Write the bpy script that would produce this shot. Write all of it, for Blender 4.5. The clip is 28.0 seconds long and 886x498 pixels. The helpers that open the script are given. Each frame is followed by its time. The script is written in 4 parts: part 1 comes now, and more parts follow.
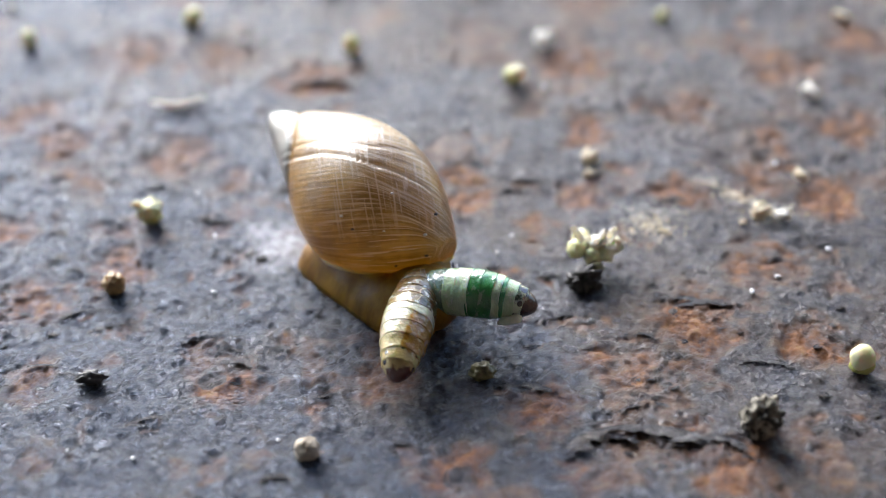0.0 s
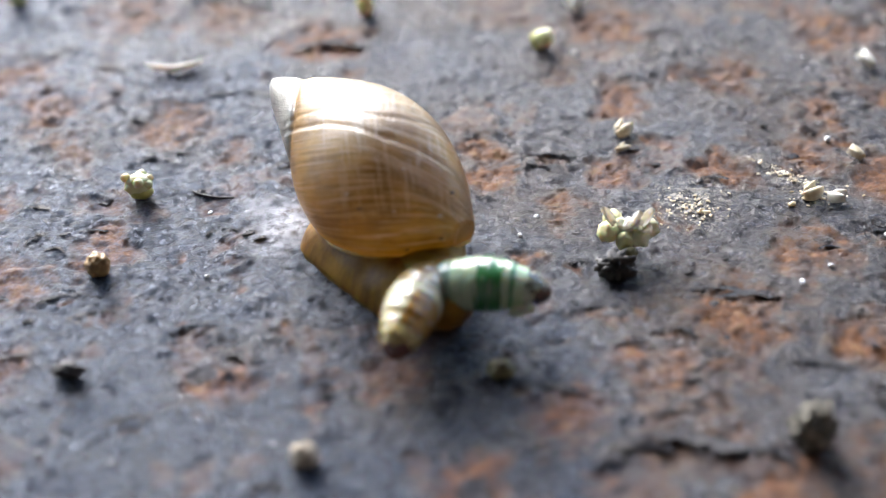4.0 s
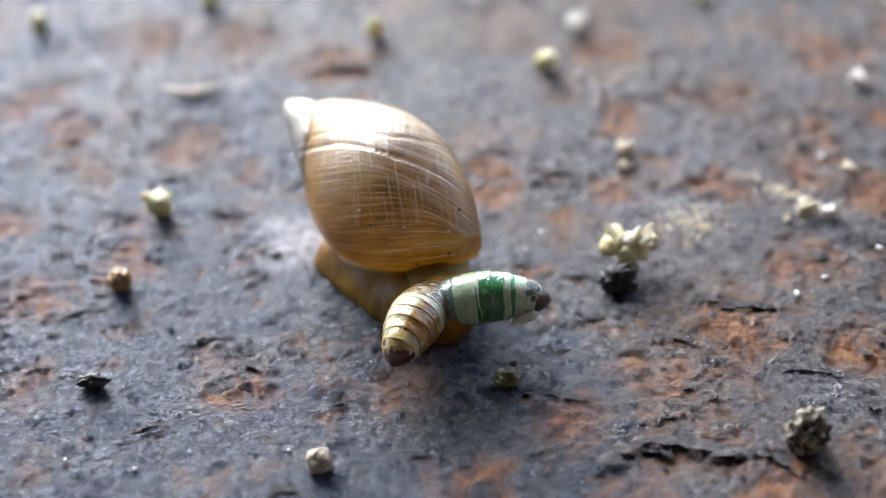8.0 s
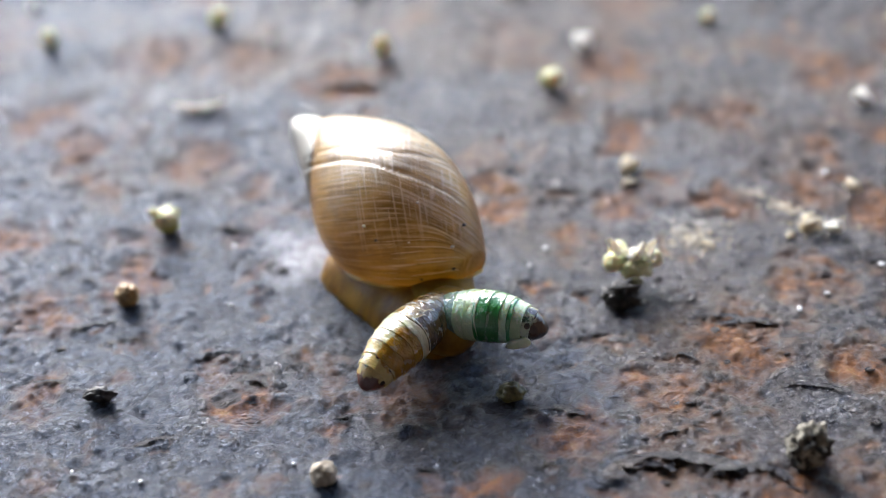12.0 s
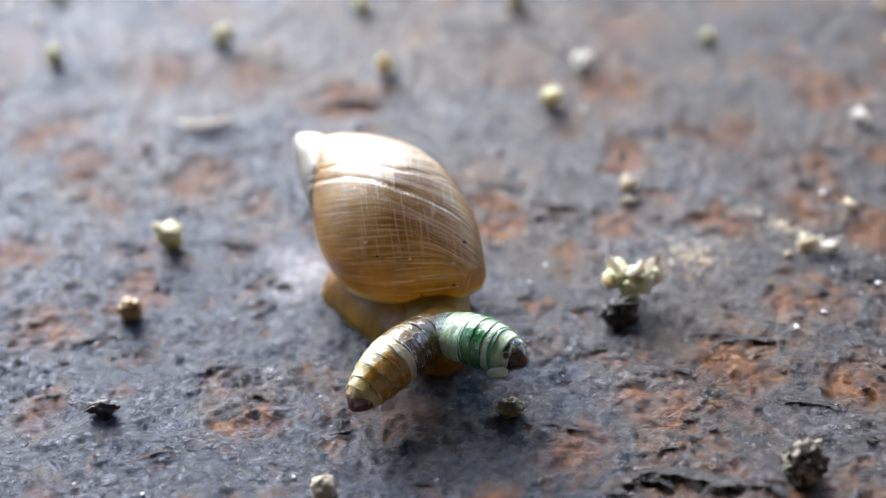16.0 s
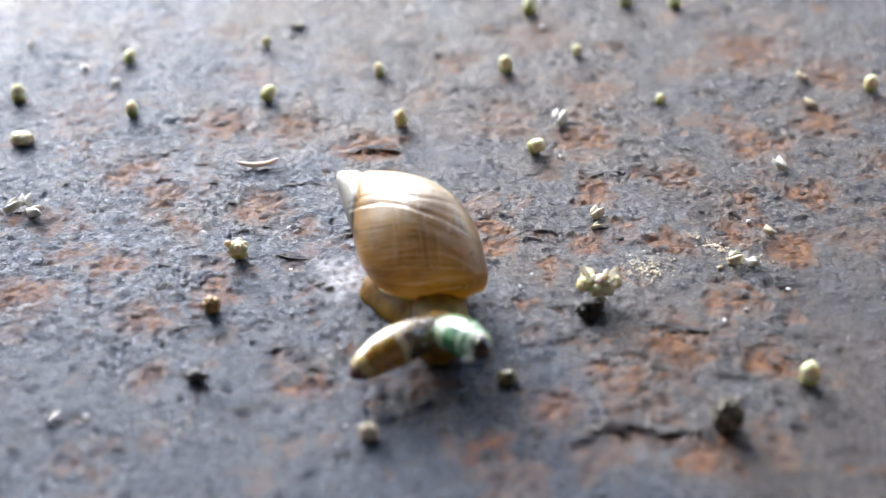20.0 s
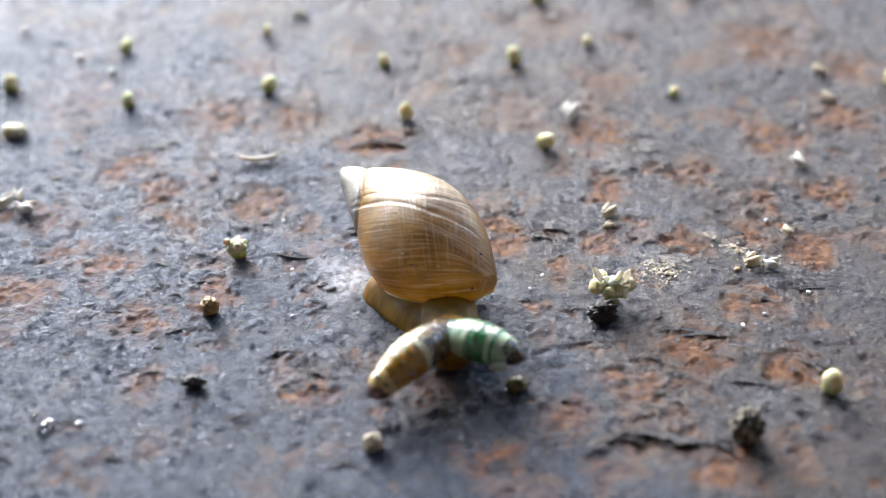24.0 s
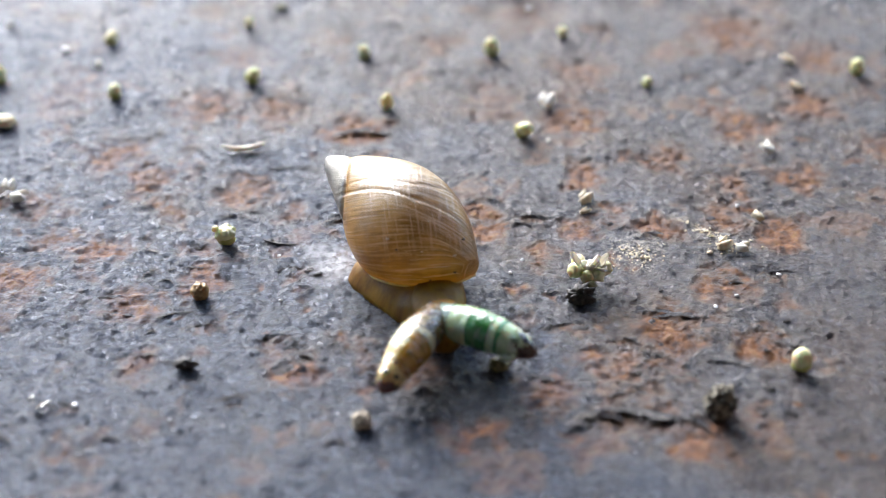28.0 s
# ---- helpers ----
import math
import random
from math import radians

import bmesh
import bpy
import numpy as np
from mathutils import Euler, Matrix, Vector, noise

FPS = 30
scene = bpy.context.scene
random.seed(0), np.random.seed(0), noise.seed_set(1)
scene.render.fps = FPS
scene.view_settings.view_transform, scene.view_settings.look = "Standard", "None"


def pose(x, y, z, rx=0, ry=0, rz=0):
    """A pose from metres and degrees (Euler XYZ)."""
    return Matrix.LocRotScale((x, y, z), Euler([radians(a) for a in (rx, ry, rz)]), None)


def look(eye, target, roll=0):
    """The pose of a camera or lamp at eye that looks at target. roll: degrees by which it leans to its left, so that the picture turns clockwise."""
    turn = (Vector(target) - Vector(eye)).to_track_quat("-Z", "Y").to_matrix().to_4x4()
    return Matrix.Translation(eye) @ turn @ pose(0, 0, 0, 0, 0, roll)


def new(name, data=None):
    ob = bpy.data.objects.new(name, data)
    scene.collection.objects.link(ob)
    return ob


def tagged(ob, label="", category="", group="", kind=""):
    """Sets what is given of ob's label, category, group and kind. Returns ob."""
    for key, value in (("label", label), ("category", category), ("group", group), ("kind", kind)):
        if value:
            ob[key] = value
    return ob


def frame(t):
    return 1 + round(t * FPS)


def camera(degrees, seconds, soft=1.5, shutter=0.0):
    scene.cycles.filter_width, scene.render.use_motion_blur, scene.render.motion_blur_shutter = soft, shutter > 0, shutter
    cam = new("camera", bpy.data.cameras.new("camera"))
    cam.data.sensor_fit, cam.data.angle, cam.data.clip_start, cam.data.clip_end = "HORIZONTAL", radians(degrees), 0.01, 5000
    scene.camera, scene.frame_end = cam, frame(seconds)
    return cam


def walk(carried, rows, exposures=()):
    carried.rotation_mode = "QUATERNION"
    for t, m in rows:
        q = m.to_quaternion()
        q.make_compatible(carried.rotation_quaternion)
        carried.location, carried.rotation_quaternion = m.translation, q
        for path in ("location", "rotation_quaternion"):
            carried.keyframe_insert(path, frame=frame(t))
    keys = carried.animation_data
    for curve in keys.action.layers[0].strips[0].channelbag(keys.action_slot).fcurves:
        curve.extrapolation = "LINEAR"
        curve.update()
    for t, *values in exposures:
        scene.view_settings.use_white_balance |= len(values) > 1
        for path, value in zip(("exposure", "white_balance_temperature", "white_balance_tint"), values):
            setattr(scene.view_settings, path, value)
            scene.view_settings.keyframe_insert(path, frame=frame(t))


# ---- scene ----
cam = camera(32.0, 28.0, soft=0.9)
# seconds, eye in metres, yaw, pitch and roll in degrees
PATH = [
    (0, 0.00171, -0.06564, 0.05484, -1.93, -37.62, -1.92),
    (0.5, 0.00178, -0.06536, 0.05449, -1.77, -37.62, -1.88),
    (1, 0.00186, -0.06456, 0.05496, -1.47, -38.48, -1.86),
    (1.5, 0.00181, -0.06450, 0.05444, -1.77, -38.51, -2.01),
    (2, 0.00200, -0.06464, 0.05487, -1.68, -38.64, -1.99),
    (2.5, 0.00234, -0.06184, 0.05260, -1.36, -38.66, -2.15),
    (3, 0.00297, -0.05818, 0.05019, -0.59, -38.98, -2.45),
    (3.5, 0.00255, -0.05814, 0.05014, -0.53, -38.95, -2.15),
    (5.5, 0.00264, -0.06106, 0.05230, -0.43, -38.56, -2.52),
    (6, 0.00264, -0.06100, 0.05241, -0.28, -38.53, -2.52),
    (6.5, 0.00261, -0.06102, 0.05252, -0.27, -38.53, -2.54),
    (7, 0.00258, -0.06098, 0.05240, -0.20, -38.43, -2.58),
    (7.5, 0.00258, -0.06109, 0.05230, -0.16, -38.29, -2.54),
    (8, 0.00255, -0.06122, 0.05229, -0.16, -38.18, -2.68),
    (8.5, 0.00248, -0.06134, 0.05228, -0.19, -38.06, -2.69),
    (9, 0.00242, -0.06135, 0.05229, -0.42, -37.98, -2.64),
    (9.5, 0.00246, -0.06126, 0.05251, -0.44, -38.07, -2.59),
    (10, 0.00261, -0.06145, 0.05237, -0.26, -37.87, -2.67),
    (10.5, 0.00273, -0.06182, 0.05225, -0.15, -37.59, -2.71),
    (11, 0.00296, -0.06167, 0.05243, 0.21, -37.62, -2.97),
    (11.5, 0.00285, -0.06171, 0.05241, 0.17, -37.52, -2.89),
    (12, 0.00285, -0.06187, 0.05244, 0.29, -37.40, -2.87),
    (12.5, 0.00255, -0.06179, 0.05249, 0.23, -37.38, -2.68),
    (14.5, 0.00279, -0.06216, 0.05276, 0.10, -36.97, -2.77),
    (15, 0.00278, -0.06210, 0.05284, 0.12, -36.99, -2.64),
    (15.5, 0.00297, -0.06238, 0.05290, 0.33, -36.85, -2.73),
    (16, 0.00285, -0.06247, 0.05289, 0.28, -36.78, -2.51),
    (16.5, 0.00299, -0.06253, 0.05298, 0.46, -36.78, -2.45),
    (17, 0.00028, -0.07066, 0.05833, -1.42, -36.30, -1.14),
    (17.5, -0.00059, -0.08072, 0.06355, -1.87, -35.19, -0.97),
    (18, -0.00041, -0.08374, 0.06471, -1.65, -34.72, -1.17),
    (18.5, -0.00033, -0.08380, 0.06478, -1.56, -34.71, -1.13),
    (19, -0.00064, -0.08385, 0.06482, -1.64, -34.68, -0.98),
    (19.5, -0.00064, -0.08412, 0.06479, -1.52, -34.58, -0.83),
    (20, -0.00034, -0.08434, 0.06503, -1.35, -34.58, -1.11),
    (20.5, -0.00057, -0.08054, 0.06333, -1.63, -35.05, -0.95),
    (21, -0.00059, -0.08075, 0.06339, -1.79, -34.97, -1.06),
    (21.5, 0.00037, -0.08179, 0.06352, -1.19, -34.49, -2.02),
    (23.5, -0.00048, -0.08075, 0.06361, -1.25, -34.98, -1.06),
    (24, -0.00076, -0.08032, 0.06374, -1.36, -35.23, -0.89),
    (24.5, -0.00108, -0.07919, 0.06374, -1.81, -36.03, -0.54),
    (25, -0.00118, -0.07929, 0.06368, -2.02, -36.08, -0.40),
    (25.5, -0.00116, -0.07937, 0.06367, -2.04, -35.99, -0.42),
    (26, -0.00127, -0.07938, 0.06372, -2.05, -35.96, -0.40),
    (26.5, -0.00155, -0.07899, 0.06367, -2.24, -36.06, -0.33),
    (27, -0.00168, -0.07866, 0.06365, -2.44, -36.35, -0.10),
    (27.5, -0.00168, -0.08361, 0.06553, -2.39, -35.51, -0.38),
    (28, -0.00186, -0.08330, 0.06546, -2.79, -35.59, -0.35),
]
walk(cam, [(t, pose(x, y, z, 90 + pitch, 0, yaw) @ pose(0, 0, 0, 0, 0, roll)) for t, x, y, z, yaw, pitch, roll in PATH], exposures=[(0, 1.26, 6350, 13), (16.5, 1.26, 6350, 13), (18, 1.27, 6400, 13), (28, 1.27, 6400, 13)])
cam.data.dof.use_dof, cam.data.dof.aperture_fstop = True, 23.0
focus = new("focus")
cam.data.dof.focus_object = focus
# seconds and the place on which the lens is focused
FOCUS = [(0, 0.002, -0.004, 0.0015), (2.3, 0.002, -0.004, 0.0015), (2.9, 0.002, 0.010, 0.002), (3.5, 0.002, 0.010, 0.002), (5.5, 0.002, -0.005, 0.0015), (18.6, 0.002, -0.005, 0.0015),
         (19.4, 0.002, 0.014, 0.002), (20.2, 0.002, 0.014, 0.002), (21, 0.002, 0.006, 0.002), (28, 0.002, 0.006, 0.002)]
walk(focus, [(t, pose(x, y, z)) for t, x, y, z in FOCUS])

# ---- light ----
SUN_ELEVATION, SUN_TURN = 29.0, -19.0
world = bpy.data.worlds.new("sky")
scene.world = world
world.use_nodes = True
wn = world.node_tree.nodes
sky = wn.new("ShaderNodeTexSky")
sky.sky_type = "NISHITA"
sky.sun_disc = False
sky.sun_elevation, sky.sun_rotation = radians(SUN_ELEVATION), radians(SUN_TURN)
world.node_tree.links.new(sky.outputs[0], wn["Background"].inputs[0])
wn["Background"].inputs[1].default_value = 0.15
sun = new("sun", bpy.data.lights.new("sun", "SUN"))
sun.data.energy, sun.data.angle, sun.data.color = 4.2, radians(40), (1.0, 0.985, 0.96)
SUN_FROM = Vector((-0.285, 0.825, 0.485))
sun.matrix_world = look(SUN_FROM, (0, 0, 0))

MM = 0.001


# ---- materials ----
def material(name, rough=0.5, metal=0.0, coat=0.0, subsurface=0.0, ior=1.5):
    m = bpy.data.materials.new(name)
    m.use_nodes = True
    b = m.node_tree.nodes["Principled BSDF"]
    b.inputs["Roughness"].default_value = rough
    b.inputs["Metallic"].default_value = metal
    b.inputs["Coat Weight"].default_value = coat
    b.inputs["Coat Roughness"].default_value = 0.08
    b.inputs["IOR"].default_value = ior
    if subsurface:
        b.inputs["Subsurface Weight"].default_value = subsurface
        b.inputs["Subsurface Radius"].default_value = (1.0, 0.55, 0.25)
        b.inputs["Subsurface Scale"].default_value = 0.0012
    return m


class Nodes:
    """Short ways to lay out a node tree."""

    def __init__(self, m):
        self.tree, self.bsdf = m.node_tree, m.node_tree.nodes["Principled BSDF"]
        self.coord = self.tree.nodes.new("ShaderNodeTexCoord").outputs["Object"]

    def link(self, a, b):
        self.tree.links.new(a, b)

    def noise(self, per_mm, detail=5.0, rough=0.6, stretch=(1, 1, 1), distort=0.0):
        n = self.tree.nodes.new("ShaderNodeTexNoise")
        n.inputs["Scale"].default_value = per_mm * 1000
        n.inputs["Detail"].default_value, n.inputs["Roughness"].default_value = detail, rough
        n.inputs["Distortion"].default_value = distort
        mp = self.tree.nodes.new("ShaderNodeMapping")
        mp.inputs["Scale"].default_value = stretch
        self.link(self.coord, mp.inputs[0])
        self.link(mp.outputs[0], n.inputs["Vector"])
        return n.outputs["Fac"]

    def ramp(self, fac, *stops):
        r = self.tree.nodes.new("ShaderNodeValToRGB")
        e = r.color_ramp.elements
        while len(e) < len(stops):
            e.new(0.5)
        for k, (at, c) in enumerate(stops):
            e[k].position = at
            e[k].color = (*c, 1) if isinstance(c, tuple) else (c, c, c, 1)
        self.link(fac, r.inputs[0])
        return r.outputs[0]

    def mix(self, fac, a, b, kind="MIX"):
        n = self.tree.nodes.new("ShaderNodeMix")
        n.data_type, n.blend_type = "RGBA", kind
        for v, s in ((fac, n.inputs[0]), (a, n.inputs[6]), (b, n.inputs[7])):
            if isinstance(v, tuple):
                s.default_value = (*v, 1)
            elif isinstance(v, (int, float)):
                s.default_value = v
            else:
                self.link(v, s)
        return n.outputs[2]

    def maths(self, op, a, b=0.0):
        n = self.tree.nodes.new("ShaderNodeMath")
        n.operation = op
        for v, s in ((a, n.inputs[0]), (b, n.inputs[1])):
            if isinstance(v, (int, float)):
                s.default_value = v
            else:
                self.link(v, s)
        return n.outputs[0]

    def attribute(self, name):
        n = self.tree.nodes.new("ShaderNodeAttribute")
        n.attribute_name = name
        return n.outputs["Fac"]

    def bump(self, height, strength=0.5, distance=0.0001):
        n = self.tree.nodes.new("ShaderNodeBump")
        n.inputs["Strength"].default_value, n.inputs["Distance"].default_value = strength, distance
        self.link(height, n.inputs["Height"])
        self.link(n.outputs[0], self.bsdf.inputs["Normal"])
        self.link(n.outputs[0], self.bsdf.inputs["Coat Normal"])

    def colour(self, c):
        self.link(c, self.bsdf.inputs["Base Color"])

    def roughness(self, r):
        self.link(r, self.bsdf.inputs["Roughness"])


def speckled(name, dark, light, per_mm=2.0, rough=0.5, coat=0.0, subsurface=0.0, bump=0.4, stretch=(1, 1, 1), lo=0.35, hi=0.65, distance=0.00006):
    m = material(name, rough, 0.0, coat, subsurface)
    n = Nodes(m)
    a = n.noise(per_mm, 4, 0.6, stretch)
    n.colour(n.ramp(a, (lo, dark), (hi, light)))
    if bump:
        n.bump(n.noise(per_mm * 2.5, 4, 0.6, stretch), bump, distance)
    return m


def steel_material():
    m = material("rusted_steel", 0.45, 0.0, 0.0, 0.0, 1.65)
    n = Nodes(m)
    rust, dust, wet, rough_zone = n.attribute("rust"), n.attribute("dust"), n.attribute("wet"), n.attribute("scale")
    fine, mid, coarse = n.noise(3.4, 6, 0.7), n.noise(0.6, 6, 0.65), n.noise(0.1, 4, 0.6)
    # flaking layers: terraces of a warped noise
    layers = n.noise(0.42, 4, 0.55, (1, 1.5, 1), 0.6)
    terrace = n.maths("FRACT", n.maths("MULTIPLY", layers, 9.0))
    shown = n.maths("MULTIPLY", n.ramp(n.noise(0.36, 5, 0.65), (0.53, 0.0), (0.62, 0.8)), n.ramp(rough_zone, (0.1, 0.4), (0.55, 1.0)))
    crack = n.maths("MULTIPLY", n.ramp(terrace, (0.0, 1.0), (0.10, 1.0), (0.20, 0.0)), shown)
    steel = n.ramp(mid, (0.30, (0.010, 0.011, 0.018)), (0.5, (0.026, 0.030, 0.046)), (0.70, (0.062, 0.068, 0.092)))
    # browner away from the side given the painted blue sky sheen
    steel = n.mix(n.maths("MULTIPLY", n.ramp(coarse, (0.42, 0.0), (0.64, 0.7)), n.ramp(n.attribute("sky_sheen"), (0.2, 1.0), (0.8, 0.3))), steel, (0.085, 0.045, 0.026))
    steel = n.mix(n.ramp(n.noise(0.25, 5, 0.7), (0.5, 0.0), (0.72, 0.55)), steel, (0.075, 0.062, 0.022))
    steel = n.mix(n.ramp(fine, (0.54, 0.0), (0.66, 0.55)), steel, (0.20, 0.20, 0.215))
    rusty = n.ramp(n.noise(1.0, 6, 0.72), (0.28, (0.02, 0.011, 0.007)), (0.39, (0.17, 0.060, 0.020)), (0.53, (0.44, 0.160, 0.036)), (0.72, (0.68, 0.38, 0.12)))
    edge = n.maths("ADD", rust, n.maths("MULTIPLY", n.maths("SUBTRACT", n.noise(0.8, 8, 0.75), 0.5), 1.15))
    mottle = n.noise(1.7, 5, 0.7)
    steel = n.mix(n.ramp(mottle, (0.52, 0.0), (0.64, 0.75)), steel, (0.15, 0.165, 0.215))
    steel = n.mix(n.ramp(mottle, (0.36, 0.5), (0.46, 0.0)), steel, (0.010, 0.010, 0.015))
    grit = n.noise(6.5, 4, 0.75)
    steel = n.mix(n.ramp(grit, (0.58, 0.0), (0.66, 0.6)), steel, (0.30, 0.31, 0.35))
    steel = n.mix(n.ramp(grit, (0.34, 0.5), (0.42, 0.0)), steel, (0.006, 0.006, 0.007))
    halo = n.ramp(edge, (0.0, 0.0), (0.35, 0.35), (0.8, 0.25))
    steel = n.mix(n.maths("MULTIPLY", halo, n.ramp(mid, (0.4, 0.3), (0.6, 1.0))), steel, (0.17, 0.125, 0.055))
    c = n.mix(n.ramp(edge, (0.25, 0.0), (0.72, 0.42), (1.3, 0.8)), steel, rusty)
    c = n.mix(n.ramp(n.attribute("disc"), (0.3, 0.0), (0.6, 0.9)), c, (0.085, 0.082, 0.085))
    # dark outlines of the discs, plus the shade painted under scab edges
    c = n.mix(n.ramp(n.attribute("moat_shade"), (0.35, 0.0), (0.8, 0.9)), c, (0.020, 0.013, 0.009))
    c = n.mix(n.maths("MULTIPLY", crack, 0.9), c, (0.012, 0.011, 0.011))
    grains = n.ramp(n.noise(2.4, 5, 0.8, (1, 1, 1), 1.2), (0.50, 0.0), (0.57, 0.8))
    c = n.mix(n.maths("MULTIPLY", dust, grains), c, (0.95, 0.88, 0.74))
    # wet slime, its silvery sparkle painted into the colour
    c = n.mix(n.maths("MULTIPLY", wet, n.ramp(n.noise(1.3, 5, 0.7), (0.38, 0.3), (0.55, 1.0))), c, (0.95, 0.95, 1.0))
    n.colour(n.mix(1.0, c, (0.62, 0.62, 0.62), "MULTIPLY"))
    r = n.mix(n.ramp(mottle, (0.38, 0.0), (0.62, 1.0)), n.ramp(fine, (0.3, 0.25), (0.7, 0.5)), n.ramp(fine, (0.3, 0.12), (0.7, 0.28)))
    # reflection tint paints blue sky sheen towards the left, with random drift
    n.link(n.ramp(n.maths("ADD", n.attribute("sky_sheen"), n.maths("MULTIPLY", n.maths("SUBTRACT", n.noise(0.16, 5, 0.65), 0.5), 1.2)), (0.05, (0.94, 0.89, 0.92)), (0.42, (0.82, 0.87, 1.0)), (0.85, (0.56, 0.71, 1.0))), n.bsdf.inputs["Specular Tint"])
    r = n.mix(n.ramp(edge, (0.3, 0.0), (0.9, 1.0)), r, (0.5, 0.5, 0.5))
    r = n.mix(wet, r, (0.15, 0.15, 0.15))
    n.roughness(r)
    # gloss dims towards the lower right, painting the darker light there
    n.link(n.maths("MULTIPLY", n.ramp(n.noise(2.6, 6, 0.8), (0.36, 0.14), (0.5, 0.52), (0.66, 1.0)), n.maths("MULTIPLY", n.ramp(edge, (0.35, 1.0), (1.0, 0.6)), n.ramp(n.attribute("sky_sheen"), (0.0, 0.72), (0.5, 1.0)))), n.bsdf.inputs["Specular IOR Level"])
    h = n.maths("ADD", n.maths("MULTIPLY", n.noise(5.0, 5, 0.8), 1.0), n.maths("MULTIPLY", n.noise(1.5, 6, 0.75), 1.25))
    h = n.maths("ADD", h, n.maths("MULTIPLY", n.maths("MULTIPLY", terrace, shown), 1.1))
    n.bump(h, 1.0, 0.00028)
    return m


STEEL = steel_material()
BUD = speckled("bud_pale", (0.70, 0.71, 0.36), (0.88, 0.88, 0.62), 0.9, 0.55, 0, 0.2, 0.5)
CALYX = speckled("calyx_green", (0.32, 0.34, 0.07), (0.58, 0.58, 0.20), 1.2, 0.55, 0, 0.2, 0.5)
BRACT = speckled("bract_cream", (0.62, 0.58, 0.34), (0.86, 0.83, 0.62), 1.8, 0.5, 0, 0.2, 0.5)
CREAM = speckled("husk_cream", (0.55, 0.42, 0.26), (0.86, 0.78, 0.60), 1.5, 0.6, 0, 0.15, 0.5)
WHITE = speckled("husk_white", (0.70, 0.66, 0.56), (0.85, 0.83, 0.77), 1.5, 0.5, 0, 0.15, 0.3)
TAN = speckled("seed_tan", (0.22, 0.13, 0.045), (0.50, 0.34, 0.15), 1.5, 0.5, 0.2, 0.1, 0.6)
STONE = speckled("grit_grey", (0.022, 0.020, 0.016), (0.46, 0.43, 0.35), 1.6, 0.85, 0, 0, 1.0, (1, 1, 1), 0.44, 0.60, 0.0003)
PEBBLE = speckled("grit_buff", (0.36, 0.30, 0.22), (0.66, 0.59, 0.48), 1.4, 0.75, 0, 0, 0.8)
CHIP = speckled("chip_dark", (0.012, 0.012, 0.014), (0.07, 0.066, 0.062), 1.6, 0.5, 0, 0, 0.6)
OLIVE = speckled("crumb_olive", (0.06, 0.055, 0.02), (0.22, 0.20, 0.08), 1.6, 0.4, 0.3, 0, 0.6)


# ---- building helpers ----
def mesh_object(name, bm, mat, parent=None, label="", smooth=True):
    me = bpy.data.meshes.new(name)
    bm.to_mesh(me)
    bm.free()
    for p in me.polygons:
        p.use_smooth = smooth
    me.materials.append(mat)
    ob = new(name, me)
    if parent:
        ob.parent = parent
    return tagged(ob, label)


def part(name, bm, mat, parent, label=""):
    return mesh_object(name, bm, mat, parent, label)


def blob(radius, squash=(1, 1, 1), rough=0.15, freq=1.2, seed=0, level=3, bm=None, at=(0, 0, 0), turn=None):
    """A lumpy rounded grain, in metres."""
    own = bm is None
    b = bm or bmesh.new()
    made = bmesh.ops.create_icosphere(b, subdivisions=level, radius=1.0)["verts"]
    for v in made:
        n = v.co.normalized()
        d = 1 + rough * noise.noise(n * freq + Vector((seed * 3.1, seed * 1.7, 0))) + rough * 0.5 * noise.noise(n * freq * 2.7 + Vector((0, seed * 2.3, 5)))
        v.co = Vector((n.x * squash[0], n.y * squash[1], n.z * squash[2])) * d * radius
        if turn:
            v.co = turn @ v.co
        v.co += Vector(at)
    return b


def leaf(length, width, curl=0.5, thick=0.12, seed=0, bm=None, at=(0, 0, 0), turn=None):
    """A curled husk or bract with thickness, base at the origin, along +x."""
    b = bm or bmesh.new()
    nu, nv = 9, 7
    rows = []
    for side in (0, 1):
        grid = []
        for i in range(nu):
            u = i / (nu - 1)
            w = width * (math.sin(math.pi * min(1, 0.12 + 0.88 * u)) ** 0.7) * 0.5
            line = []
            for j in range(nv):
                v = j / (nv - 1) * 2 - 1
                z = curl * width * (v * v) * 0.9 + curl * length * 0.35 * (u - 0.35) ** 2 + 0.06 * width * noise.noise(Vector((u * 3, v * 2, seed)))
                p = Vector((length * u, v * w * (1 + 0.12 * noise.noise(Vector((u * 4, v, seed + 4)))), z + (thick * width if side else 0) * (1 - 0.7 * v * v)))
                line.append(b.verts.new((turn @ p if turn else p) + Vector(at)))
            grid.append(line)
        rows.append(grid)
    lo, hi = rows
    for i in range(nu - 1):
        for j in range(nv - 1):
            b.faces.new((lo[i][j], lo[i][j + 1], lo[i + 1][j + 1], lo[i + 1][j]))
            b.faces.new((hi[i][j], hi[i + 1][j], hi[i + 1][j + 1], hi[i][j + 1]))
        for j in (0, nv - 1):
            q = (lo[i][j], lo[i + 1][j], hi[i + 1][j], hi[i][j])
            b.faces.new(q if j == 0 else q[::-1])
    for i in (0, nu - 1):
        for j in range(nv - 1):
            q = (lo[i][j], hi[i][j], hi[i][j + 1], lo[i][j + 1])
            b.faces.new(q if i == 0 else q[::-1])
    return b


def thing(name, x, y, label, category, group="", z=0.0, turn=0.0):
    ob = new(name)
    ob.empty_display_size = 0.001
    ob.matrix_basis = pose(x * MM, y * MM, ground_height(x, y) + z * MM, 0, 0, turn)
    return tagged(ob, label, category, group)


